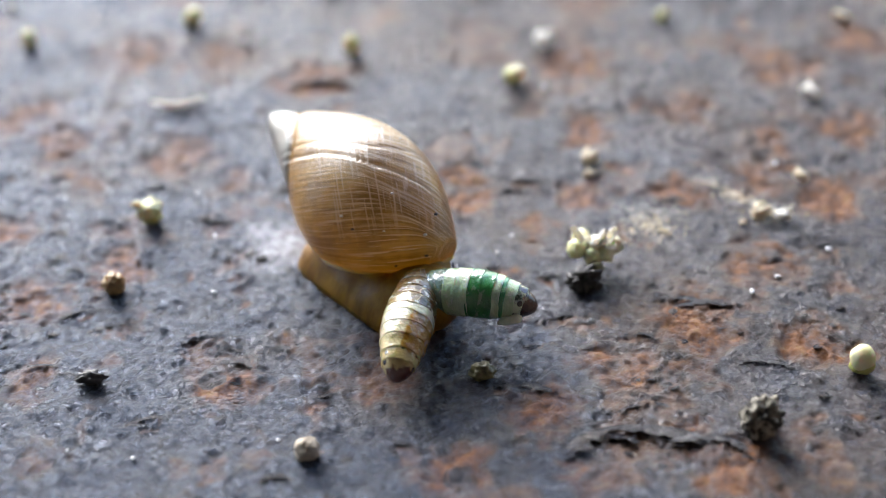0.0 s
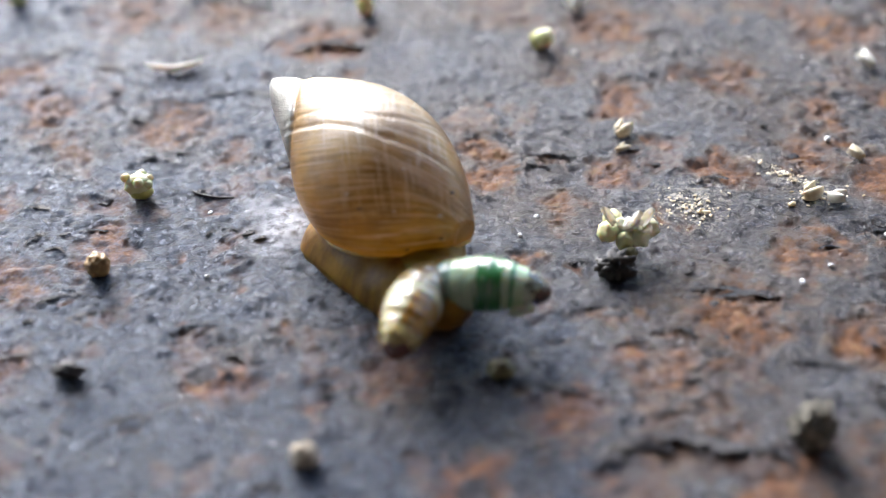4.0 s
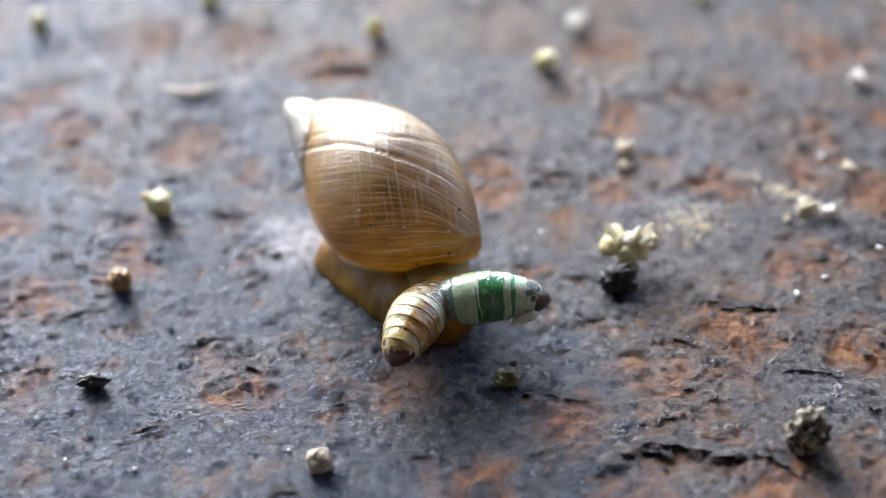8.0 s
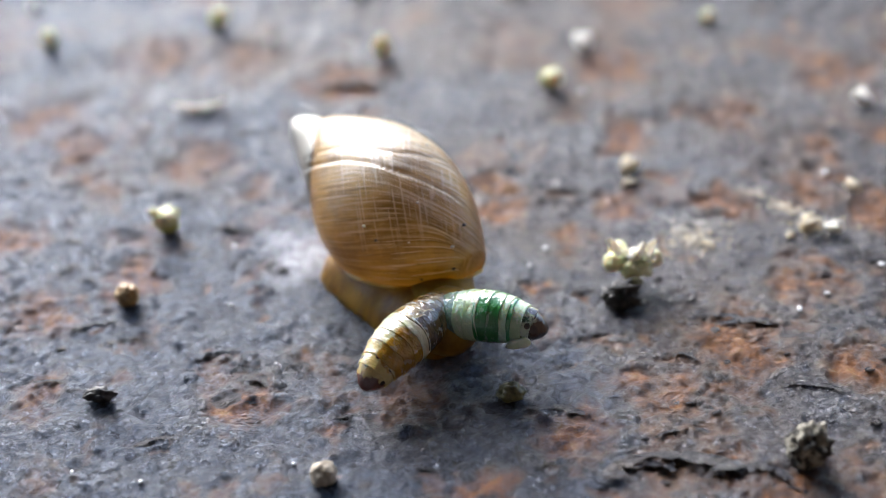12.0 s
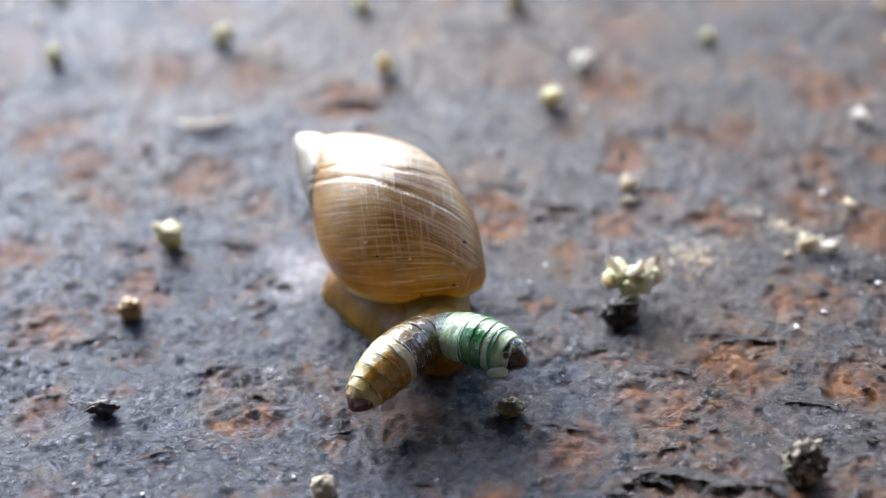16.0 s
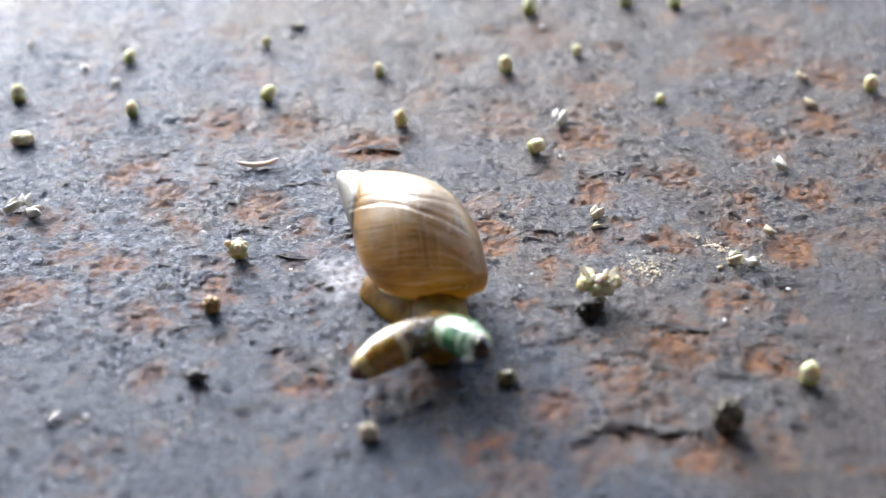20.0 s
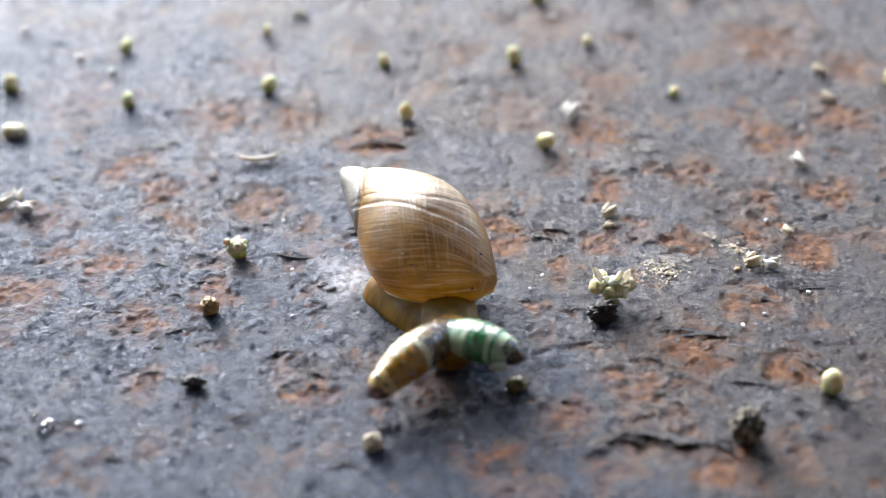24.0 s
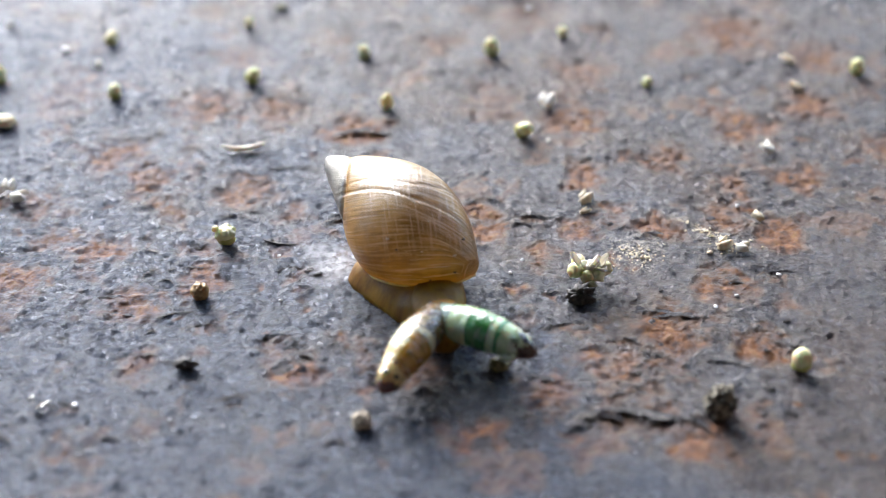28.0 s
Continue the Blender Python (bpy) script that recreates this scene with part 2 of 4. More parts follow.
# ---- the steel plate ----
def value_noise(x, y, seed):
    """Smooth noise in -1..1 on arrays."""
    xi, yi = np.floor(x).astype(np.int64), np.floor(y).astype(np.int64)
    xf, yf = x - xi, y - yi
    u, v = xf * xf * xf * (xf * (xf * 6 - 15) + 10), yf * yf * yf * (yf * (yf * 6 - 15) + 10)

    def corner(a, b):
        h = (a * 374761393 + b * 668265263 + seed * 974634777) & 0xFFFFFFFF
        h = ((h ^ (h >> 13)) * 1274126177) & 0xFFFFFFFF
        ang = ((h ^ (h >> 16)) & 0xFFFF) / 65536.0 * 2 * np.pi
        return np.cos(ang), np.sin(ang)

    out = 0
    for a, b, w in ((0, 0, (1 - u) * (1 - v)), (1, 0, u * (1 - v)), (0, 1, (1 - u) * v), (1, 1, u * v)):
        gx, gy = corner(xi + a, yi + b)
        out = out + w * (gx * (xf - a) + gy * (yf - b))
    return out * 1.5


def fractal(x, y, seed, octaves=4, gain=0.5):
    out, amp = 0, 1.0
    for k in range(octaves):
        out = out + amp * value_noise(x * 2**k, y * 2**k, seed + k)
        amp *= gain
    return out


# Rust blooms: x, y, radius and strength, in millimetres
BLOOMS = [
    (-7.8, -5.1, 2.0, 1.2), (17.2, -2.1, 2.6, 1.2), (13.2, -6.0, 2.2, 1.0), (8.5, -8.3, 2.2, 1.0), (4.1, -12.2, 1.9, 1.1), (17.6, -13.8, 2.2, 1.1), (21.6, 2.2, 2.0, 1.0), (23.3, -4.3, 2.0, 1.1),
    (-14.3, 5.3, 1.8, 1.1), (-19.6, 2.6, 2.3, 1.0), (-18.2, -4.0, 1.9, 0.9), (-17.0, -9.8, 1.3, 0.8), (0.6, -5.4, 2.2, 0.8), (-21.6, -11.8, 1.6, 1.0), (12.6, -1.6, 1.0, 0.7), (-7.0, 2.6, 0.8, 0.9),
    (-7.6, 5.0, 1.0, 0.7), (7.6, 2.6, 1.1, 1.0), (26.2, 0.5, 1.6, 0.8), (10.5, -13.6, 1.6, 0.7),
]
MORE_BLOOMS = [
    (13.9, 17.4, 1.9, 1.2), (13.0, 10.2, 1.9, 1.1), (15.6, 12.6, 1.3, 0.9), (18.9, 10.2, 1.5, 1.2), (25.3, 15.0, 2.2, 1.0), (28.0, 23.7, 3.0, 1.0), (14.2, 25.2, 3.0, 1.0), (10.4, 20.4, 1.4, 0.8),
    (5.8, 12.8, 1.5, 1.1), (6.2, 10.0, 1.6, 1.2), (9.2, 6.9, 1.4, 0.9), (-3.8, 25.2, 2.6, 1.2), (-16.0, 30.1, 3.0, 1.1), (-10.1, 28.5, 2.4, 0.9), (-22.8, 22.6, 3.0, 1.1), (-19.6, 18.5, 2.6, 1.1),
    (-17.5, 14.2, 1.7, 1.0), (-11.8, 16.7, 2.4, 1.0), (-8.2, 13.6, 1.7, 0.9), (-22.4, 9.2, 2.4, 1.2), (-15.0, 9.0, 1.6, 0.8), (27.6, 8.4, 2.4, 1.2),
]
FAR_BLOOMS = [
    (26.3, 27.0, 2.4, 0.9), (8.0, 30.0, 2.8, 0.7), (24.0, 11.0, 1.8, 1.0), (31.0, 16.0, 2.6, 1.0), (21.0, 19.0, 2.2, 0.9), (30.0, 40.0, 4.5, 1.0), (34.0, 27.0, 3.0, 1.0), (16.0, 34.0, 3.0, 0.9),
    (-14.0, 38.0, 3.2, 0.8), (4.0, 40.0, 3.0, 0.8), (-28.0, 33.0, 4.0, 0.7), (12.0, 45.0, 4.0, 0.7), (-28.0, 16.0, 2.2, 0.9), (-29.0, 6.0, 3.0, 1.1), (1.0, 33.0, 2.0, 0.7), (24.0, 37.0, 2.6, 0.8),
    (-6.0, 41.0, 2.4, 0.6), (-26.0, 11.0, 2.0, 0.9), (39.0, 20.0, 3.0, 0.9), (37.0, 35.0, 3.0, 0.9),
]
bloom_rnd = random.Random(52)
SMALL_BLOOMS = [(bloom_rnd.uniform(-34, 42), bloom_rnd.uniform(-16, 52), bloom_rnd.uniform(0.35, 1.0), bloom_rnd.uniform(0.5, 1.0)) for _ in range(130)]
# Scabs where the scale has broken away: x, y, half width, half depth and fall in millimetres, deepest under the far edge
SCABS = [
    (13.0, -11.8, 2.6, 1.2, 0.42), (16.2, -12.2, 1.5, 1.0, 0.36), (-9.2, -2.4, 1.6, 0.8, 0.26), (-7.4, -4.4, 1.3, 0.9, 0.16), (-14.4, -0.4, 1.1, 0.5, 0.22), (18.6, -1.6, 1.9, 0.9, 0.34),
    (20.2, -6.2, 1.2, 0.5, 0.10), (13.5, -3.3, 1.1, 0.5, 0.28), (7.6, -7.2, 1.5, 0.7, 0.24), (10.6, -1.5, 1.3, 0.5, 0.24), (16.2, -0.6, 1.3, 0.5, 0.24), (9.5, 11.2, 1.3, 0.7, 0.3), (23.1, 10.4, 1.4, 0.8, 0.32),
    (-4.6, 12.0, 1.2, 0.5, 0.26), (-20.2, 1.2, 1.2, 0.6, 0.26), (26.0, 3.4, 1.5, 0.6, 0.26), (-2.6, 24.0, 1.8, 0.8, 0.4),
]
RING_SCABS = []
scab_rnd = random.Random(31)
for _ in range(110):
    RING_SCABS.append((scab_rnd.uniform(-32, 38), scab_rnd.uniform(-16, 50), scab_rnd.uniform(0.35, 1.1), scab_rnd.uniform(0.25, 0.5), scab_rnd.uniform(0.08, 0.22)))


def relief(x, y):
    """Height in millimetres and the rust, scale, dust and wet masks of the plate."""
    wx, wy = x + 1.3 * fractal(x * 0.35, y * 0.35, 40, 3), y + 1.3 * fractal(x * 0.35, y * 0.35, 50, 3)
    rust, ring, pit = np.zeros_like(x), np.zeros_like(x), np.zeros_like(x)
    frayed = fractal(x * 1.4, y * 1.4, 120, 3, 0.6)
    for bx, by, br, bs in BLOOMS + MORE_BLOOMS + FAR_BLOOMS + SMALL_BLOOMS:
        d = np.hypot(wx - bx, (wy - by)) / br + 0.16 * frayed
        rust = np.maximum(rust, 0.9 * bs * np.clip(1.4 - d, 0, 1))
        pit = np.maximum(pit, bs * np.clip((1.02 - d) * 5, 0, 1))
        ring = np.maximum(ring, bs * np.exp(-(((d - 1.12) / 0.16) ** 2)))
    scatter = fractal(x * 0.16, y * 0.16, 7, 4, 0.6)
    rust = np.maximum(rust, np.clip((scatter - 0.34) * 1.6, 0, 0.55))
    flakes = fractal(wx * 0.55, wy * 0.75, 11, 4, 0.55)
    step = np.floor(flakes * 3.2) / 3.2
    rough_zone = np.clip(fractal(x * 0.11, y * 0.11, 21, 3) * 1.5 + 0.45, 0.12, 1)
    h = 0.16 * fractal(x * 0.12, y * 0.12, 3, 3) + 0.11 * fractal(x * 0.9, y * 0.9, 5, 4, 0.65)
    h = h + 0.07 * step * rough_zone + 0.10 * rust * fractal(x * 1.3, y * 1.3, 9, 3)
    h = h - 0.11 * pit * (0.6 + 0.4 * frayed) + 0.035 * ring
    pits = np.clip(fractal(x * 0.8, y * 0.8, 31, 3) - 0.55, 0, 1)
    h = h - 0.3 * pits
    disc, moat_shade = np.zeros_like(x), np.zeros_like(x)
    for cx, cy, cr in ((4.0, -12.9, 0.62), (-8.6, -4.7, 0.75), (-22.4, -11.8, 0.7)):
        d = np.hypot(wx * 0.2 + x * 0.8 - cx, wy * 0.2 + y * 0.8 - cy) / cr
        disc, moat_shade = np.maximum(disc, np.exp(-(d**4))), np.maximum(moat_shade, np.exp(-((d - 1.15) ** 2) * 14) * (0.9 if cx > 0 else 0.45))
        h = h + 0.10 * np.exp(-((d - 1) ** 2) * 9) - 0.10 * np.exp(-(d**2) * 2.5)
    # broken scabs, steep under their far edge
    jx, jy = x + 0.75 * fractal(x * 0.9, y * 0.9, 60, 4, 0.65), y + 0.75 * fractal(x * 0.9, y * 0.9, 70, 4, 0.65)
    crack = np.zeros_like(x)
    for cx, cy, rx, ry, fall in SCABS + RING_SCABS:
        d = np.hypot((jx - cx) / rx, (jy - cy) / ry)
        far = np.clip((jy - cy) / ry + 0.25, 0, 1)
        h = h - 0.65 * fall * np.clip((1 - d) * 5, 0, 1) * far
        rust = np.maximum(rust, 0.55 * np.clip((1.15 - d) * 2, 0, 1) * (fall > 0.2))
        # dark line that paints the shade of the wall below the far edge
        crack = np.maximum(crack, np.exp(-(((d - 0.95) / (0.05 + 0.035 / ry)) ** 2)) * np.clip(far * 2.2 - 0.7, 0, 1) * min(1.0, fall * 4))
    scale = rough_zone
    dust = np.clip(1.3 - np.hypot((wx - 16.6) / 2.3, (wy - 7.3) / 2.2), 0, 1) + np.clip(1.3 - np.hypot((wx - 23.2) / 1.5, (wy - 7.5) / 1.2), 0, 1)
    along = (wx - 21.6) * 0.72 - (wy - 10.0) * 0.70
    off = (wx - 21.6) * 0.70 + (wy - 10.0) * 0.72
    dust = dust + np.clip(1.2 - np.hypot(along / 2.4, off / 0.8), 0, 1)
    wet = np.clip(1.4 - np.hypot((wx + 5.6) / 1.6, (wy - 6.4) / 2.6), 0, 1)
    # the last mask is the painted sky sheen, strongest at the near left
    return h, rust, scale, np.clip(dust, 0, 1), wet, disc, np.maximum(moat_shade, 0.45 * crack), np.clip(0.58 - x / 34 - (y - 6) / 70 + 0.6 * fractal(x * 0.09, y * 0.09, 90, 3), 0, 1)


def ground_height(x, y):
    return float(relief(np.array([float(x)]), np.array([float(y)]))[0][0]) * MM


def axis(lo, hi, step, far):
    core = np.arange(lo, hi + step / 2, step)
    out, d, k = [], step, 0.0
    while k < far:
        d *= 1.5
        k += d
        out.append(k)
    out = np.array(out)
    return np.concatenate([(lo - out)[::-1], core, hi + out])


def build_plate():
    xs, ys = axis(-36, 42, 0.13, 900), axis(-18, 54, 0.13, 900)
    gx, gy = np.meshgrid(xs, ys)
    h, rust, scale, dust, wet, disc, moat_shade, sky_sheen = relief(gx, gy)
    nx, ny = len(xs), len(ys)
    co = np.stack([gx * MM, gy * MM, h * MM], -1).reshape(-1, 3)
    idx = np.arange(nx * ny).reshape(ny, nx)
    quads = np.stack([idx[:-1, :-1], idx[:-1, 1:], idx[1:, 1:], idx[1:, :-1]], -1).reshape(-1, 4)
    me = bpy.data.meshes.new("steel_plate")
    me.vertices.add(len(co))
    me.vertices.foreach_set("co", co.astype(np.float32).ravel())
    me.loops.add(quads.size)
    me.loops.foreach_set("vertex_index", quads.astype(np.int32).ravel())
    me.polygons.add(len(quads))
    me.polygons.foreach_set("loop_start", np.arange(0, quads.size, 4, dtype=np.int32))
    me.polygons.foreach_set("use_smooth", np.ones(len(quads), dtype=bool))
    me.update(calc_edges=True)
    for name, a in (("rust", rust), ("scale", scale), ("dust", dust), ("wet", wet), ("disc", disc), ("moat_shade", moat_shade), ("sky_sheen", sky_sheen)):
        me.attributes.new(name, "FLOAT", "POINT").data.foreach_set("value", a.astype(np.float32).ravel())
    me.materials.append(STEEL)
    return tagged(new("ground", me), "dark grey weathered steel plate with orange rust blooms and flaking scale", "ground", kind="structure")


ground = build_plate()


def flake_mesh(seed):
    """A thin lifted plate of scale with a broken outline, about 2 mm across, its near edge raised."""
    r = random.Random(seed)
    bm = bmesh.new()
    n, top, low = 30, [], []
    for k in range(n):
        a = 2 * math.pi * k / n
        d = 1 + 0.32 * math.sin(2 * a + seed) * r.uniform(0.4, 1) + r.uniform(-0.24, 0.24)
        p = Vector((math.cos(a) * d, math.sin(a) * d * 0.75, 0))
        rise = 0.02 + 0.15 * max(0.0, -math.sin(a)) ** 1.5 + r.uniform(-0.03, 0.03)
        top.append(bm.verts.new((p + Vector((0, 0, rise + 0.02))) * MM))
        low.append(bm.verts.new((p * 0.97 + Vector((0, 0, rise - 0.10))) * MM))
    c = bm.verts.new(Vector((0, 0.1, 0.09)) * MM)
    for k in range(n):
        j = (k + 1) % n
        bm.faces.new((top[k], top[j], c))
        bm.faces.new((low[k], low[j], top[j], top[k]))
    bm.faces.new(low[::-1])
    bmesh.ops.recalc_face_normals(bm, faces=bm.faces[:])
    me = bpy.data.meshes.new("flake")
    bm.to_mesh(me)
    bm.free()
    me.materials.append(STEEL)
    return me


FLAKE_MESHES = [flake_mesh(k) for k in range(9)]
flake_rnd = random.Random(12)


def flake(x, y, size, turn=0.0, tilt=0.0):
    ob = new("flake", FLAKE_MESHES[flake_rnd.randrange(9)])
    ob.parent = ground
    ob.matrix_basis = pose(x * MM, y * MM, ground_height(x, y) - 0.02 * MM, tilt, 0, turn) @ Matrix.Diagonal((size, size, min(1.3, 0.45 + 0.4 * size), 1))


for _ in range(60):
    x, y = flake_rnd.uniform(-30, 36), flake_rnd.uniform(-17, 45)
    flake(x, y, flake_rnd.choice((0.2, 0.22, 0.26, 0.3, 0.34)), flake_rnd.uniform(-40, 40))


# near-black colour that paints the shade below lifted scale edges
EDGE_SHADE = speckled("edge_shade", (0.008, 0.007, 0.007), (0.034, 0.027, 0.020), 2.0, 0.7, 0, 0, 0.5)


def broken_edge_mesh(seed):
    """The lifted, ragged edge of a layer of scale along the far side of a scab: a unit half ring that overhangs towards -y."""
    r = random.Random(seed + 100)
    bm = bmesh.new()
    n, rows = 26, []
    lean = r.uniform(-0.3, 0.3)
    for k in range(n):
        u = k / (n - 1)
        a = radians(12 + 156 * u) + lean
        d = 1 + 0.16 * math.sin(3.1 * u * 2 + seed) + r.uniform(-0.16, 0.16)
        ends = math.sin(math.pi * u) ** 0.5
        gap = r.uniform(0.5, 1.0) if r.random() > 0.2 else 0.15
        rise = (0.06 + 0.13 * gap) * ends
        front = Vector((math.cos(a) * d, math.sin(a) * d, 0))
        back = Vector((math.cos(a) * 1.4, math.sin(a) * 1.5, 0))
        rows.append([bm.verts.new(p * MM) for p in (back - Vector((0, 0, 0.10)), front + Vector((0, 0, rise)), front * 1.05 + Vector((0, 0, rise - 0.10 * ends - 0.02)), front * 1.15 - Vector((0, 0, 0.14)))])
    for k in range(n - 1):
        for j in range(4):
            f = bm.faces.new((rows[k][j], rows[k][(j + 1) % 4], rows[k + 1][(j + 1) % 4], rows[k + 1][j]))
            # the top keeps the steel, the overhung faces get the painted shade
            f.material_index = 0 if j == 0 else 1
    bm.faces.new(rows[0][::-1])
    bm.faces.new(rows[-1])
    bmesh.ops.recalc_face_normals(bm, faces=bm.faces[:])
    me = bpy.data.meshes.new("broken_edge")
    bm.to_mesh(me)
    bm.free()
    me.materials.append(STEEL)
    me.materials.append(EDGE_SHADE)
    return me


EDGE_MESHES = [broken_edge_mesh(k) for k in range(12)]
edge_rnd = random.Random(77)
FAR_SCABS = [
    (-3.0, 24.6, 1.9, 0.6, 0.4), (-21.0, 29.0, 1.2, 0.5, 0.3), (-16.2, 26.2, 1.4, 0.5, 0.3), (-20.9, 24.4, 1.5, 0.6, 0.3), (-9.0, 19.2, 1.8, 0.5, 0.3), (-26.7, 20.6, 1.3, 0.5, 0.3), (-21.6, 3.2, 1.3, 0.5, 0.3),
    (4.8, 34.0, 1.8, 0.5, 0.3), (4.4, 25.7, 1.2, 0.4, 0.3), (4.6, 17.4, 1.1, 0.4, 0.3), (6.0, 14.2, 0.9, 0.4, 0.3), (21.8, 22.6, 1.3, 0.5, 0.3), (27.0, 27.0, 1.4, 0.5, 0.3), (30.7, 24.4, 1.2, 0.5, 0.3),
    (24.6, 16.9, 1.5, 0.5, 0.3), (17.2, 20.9, 1.0, 0.5, 0.3),
]
FURTHER_SCABS = [(35.0, 14.5, 1.2, 0.5, 0.3), (18.7, 19.0, 1.1, 0.4, 0.3), (15.2, 19.3, 1.2, 0.5, 0.3), (-11.6, 17.9, 1.1, 0.4, 0.3), (-11.8, 13.5, 1.0, 0.4, 0.3), (15.1, -11.2, 1.1, 0.5, 0.4), (11.4, -11.4, 1.2, 0.6, 0.4)]
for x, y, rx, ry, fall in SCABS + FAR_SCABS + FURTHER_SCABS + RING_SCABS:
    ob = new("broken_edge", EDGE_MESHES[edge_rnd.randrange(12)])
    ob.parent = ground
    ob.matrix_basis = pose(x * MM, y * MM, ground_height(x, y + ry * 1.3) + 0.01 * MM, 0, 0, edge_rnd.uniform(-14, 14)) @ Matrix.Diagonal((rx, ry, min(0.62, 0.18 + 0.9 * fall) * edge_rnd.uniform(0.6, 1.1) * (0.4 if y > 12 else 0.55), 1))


def wall(name, lo, hi, mat, label):
    bm = bmesh.new()
    bmesh.ops.create_cube(bm, size=1.0)
    for v in bm.verts:
        v.co = Vector([(lo[k] + hi[k]) / 2 + v.co[k] * (hi[k] - lo[k]) for k in range(3)])
    return tagged(mesh_object(name, bm, mat, None, label, False), "", "wall", kind="structure")


# unseen panels added to block sky light behind, above and at the right
DULL = speckled("blocker_dull", (0.03, 0.027, 0.026), (0.05, 0.046, 0.042), 0.02, 0.9, 0, 0, 0.3)
BLOCKER_BROWN = speckled("blocker_brown", (0.10, 0.066, 0.05), (0.16, 0.11, 0.08), 0.02, 0.9, 0, 0, 0.3)
wall("wall_south", (-0.6, -0.20, -0.01), (0.6, -0.14, 0.5), DULL, "plain dark unseen panel added behind to block light")
wall("ceiling", (-0.6, -0.13, 0.16), (0.07, 0.06, 0.18), DULL, "plain dark unseen panel added above to block light")
wall("wall_east", (0.075, -0.13, -0.01), (0.13, 0.01, 0.24), BLOCKER_BROWN, "plain brown unseen panel added at one side to block light")


# ---- the snail ----
APEX, BASE = Vector((-5.55, 12.15, 5.40)) * MM, Vector((3.82, 1.20, 2.80)) * MM
AX = (BASE - APEX).normalized()
SIDE = -AX.cross(Vector((0, 0, 1))).normalized()
UP = AX.cross(SIDE)
if UP.z < 0:
    UP = -UP
SHELL_LENGTH = (BASE - APEX).length

# half widths of the whorls from the apex to the base, in millimetres: outer side and columella side
AT = [0, 0.04, 0.1, 0.2, 0.32, 0.45, 0.6, 0.74, 0.87, 0.96, 1.0]
OUTER = [0.30, 0.76, 1.18, 2.34, 3.31, 3.78, 3.85, 3.46, 2.58, 1.69, 1.22]
INNER = [0.30, 0.74, 1.22, 1.87, 2.68, 3.91, 4.57, 4.17, 3.27, 2.07, 0.89]
# sutures: distance from the apex against the angle about the axis
SUTURE = [(-2.4, 0.10), (-1.6, 0.24), (-1.22, 0.304), (-0.96, 0.37), (-0.61, 0.478), (-0.44, 0.565), (-0.26, 0.69), (0.0, 0.797), (0.26, 0.855), (0.61, 0.90), (1.2, 0.97), (2.2, 1.1)]
SEAM = [(-2.4, 0.08), (-1.3, 0.24), (-0.96, 0.29), (-0.7, 0.348), (-0.44, 0.43), (-0.26, 0.53), (-0.05, 0.62), (0.26, 0.68), (0.79, 0.72), (2.2, 0.8)]
PALE = [(-3.1, 0.36), (-1.48, 0.333), (-1.22, 0.304), (-0.96, 0.275), (-0.61, 0.217), (0.0, 0.145), (0.5, 0.12), (3.1, 0.12)]
MOUTH_AT = APEX + AX * (0.774 * SHELL_LENGTH) - UP * (1.919 * MM)
MOUTH_WAY = (-UP * 0.97 + AX * 0.39 - SIDE * 0.091).normalized()


def curve_at(rows, x):
    return float(np.interp(x, [p[0] for p in rows], [p[1] for p in rows]))


def fine(rows):
    u = np.linspace(0, 1, 241)
    w = np.interp(u, AT, rows)
    for k in range(320):
        near = w
        w = w.copy()
        w[1:-1] = 0.25 * w[:-2] + 0.5 * w[1:-1] + 0.25 * w[2:]
        if k >= 30:
            # the narrow tip keeps its shape, the body whorl is fair
            keep = np.clip((u - 0.10) / 0.18, 0, 1) * np.clip((1.0 - u) / 0.05, 0, 1)
            w = near + (w - near) * keep
    return w


FINE_OUTER, FINE_INNER = fine(OUTER), fine(INNER)


def shell_point(s, a):
    """A place on the shell: s from apex to base, a the angle about the axis, 0 at the top and positive to the SIDE."""
    ro, ri = (float(np.interp(s, np.linspace(0, 1, 241), w)) for w in (FINE_OUTER, FINE_INNER))
    d = s - curve_at(SUTURE, a)
    e = s - curve_at(SEAM, a)
    p = s - curve_at(PALE, a)
    k = min(1.0, max(0.0, (2.2 - abs(a)) * 2)) * min(1.0, max(0.0, (1 - s) * 6))
    g = 1 + k * (0.020 * math.exp(-max(d, 0) * 12) * (d > 0) - 0.018 * math.exp(-(((d + 0.010) / 0.016) ** 2)) - 0.014 * math.exp(-((e / 0.012) ** 2)))
    g *= 1 - 0.09 * math.exp(-((p / 0.022) ** 2))
    r = (ro if math.sin(a) > 0 else ri) * g
    return APEX + AX * (s * SHELL_LENGTH) + (SIDE * (math.sin(a) * r) + UP * (math.cos(a) * (ro + ri) * 0.5 * 1.038 * g)) * MM


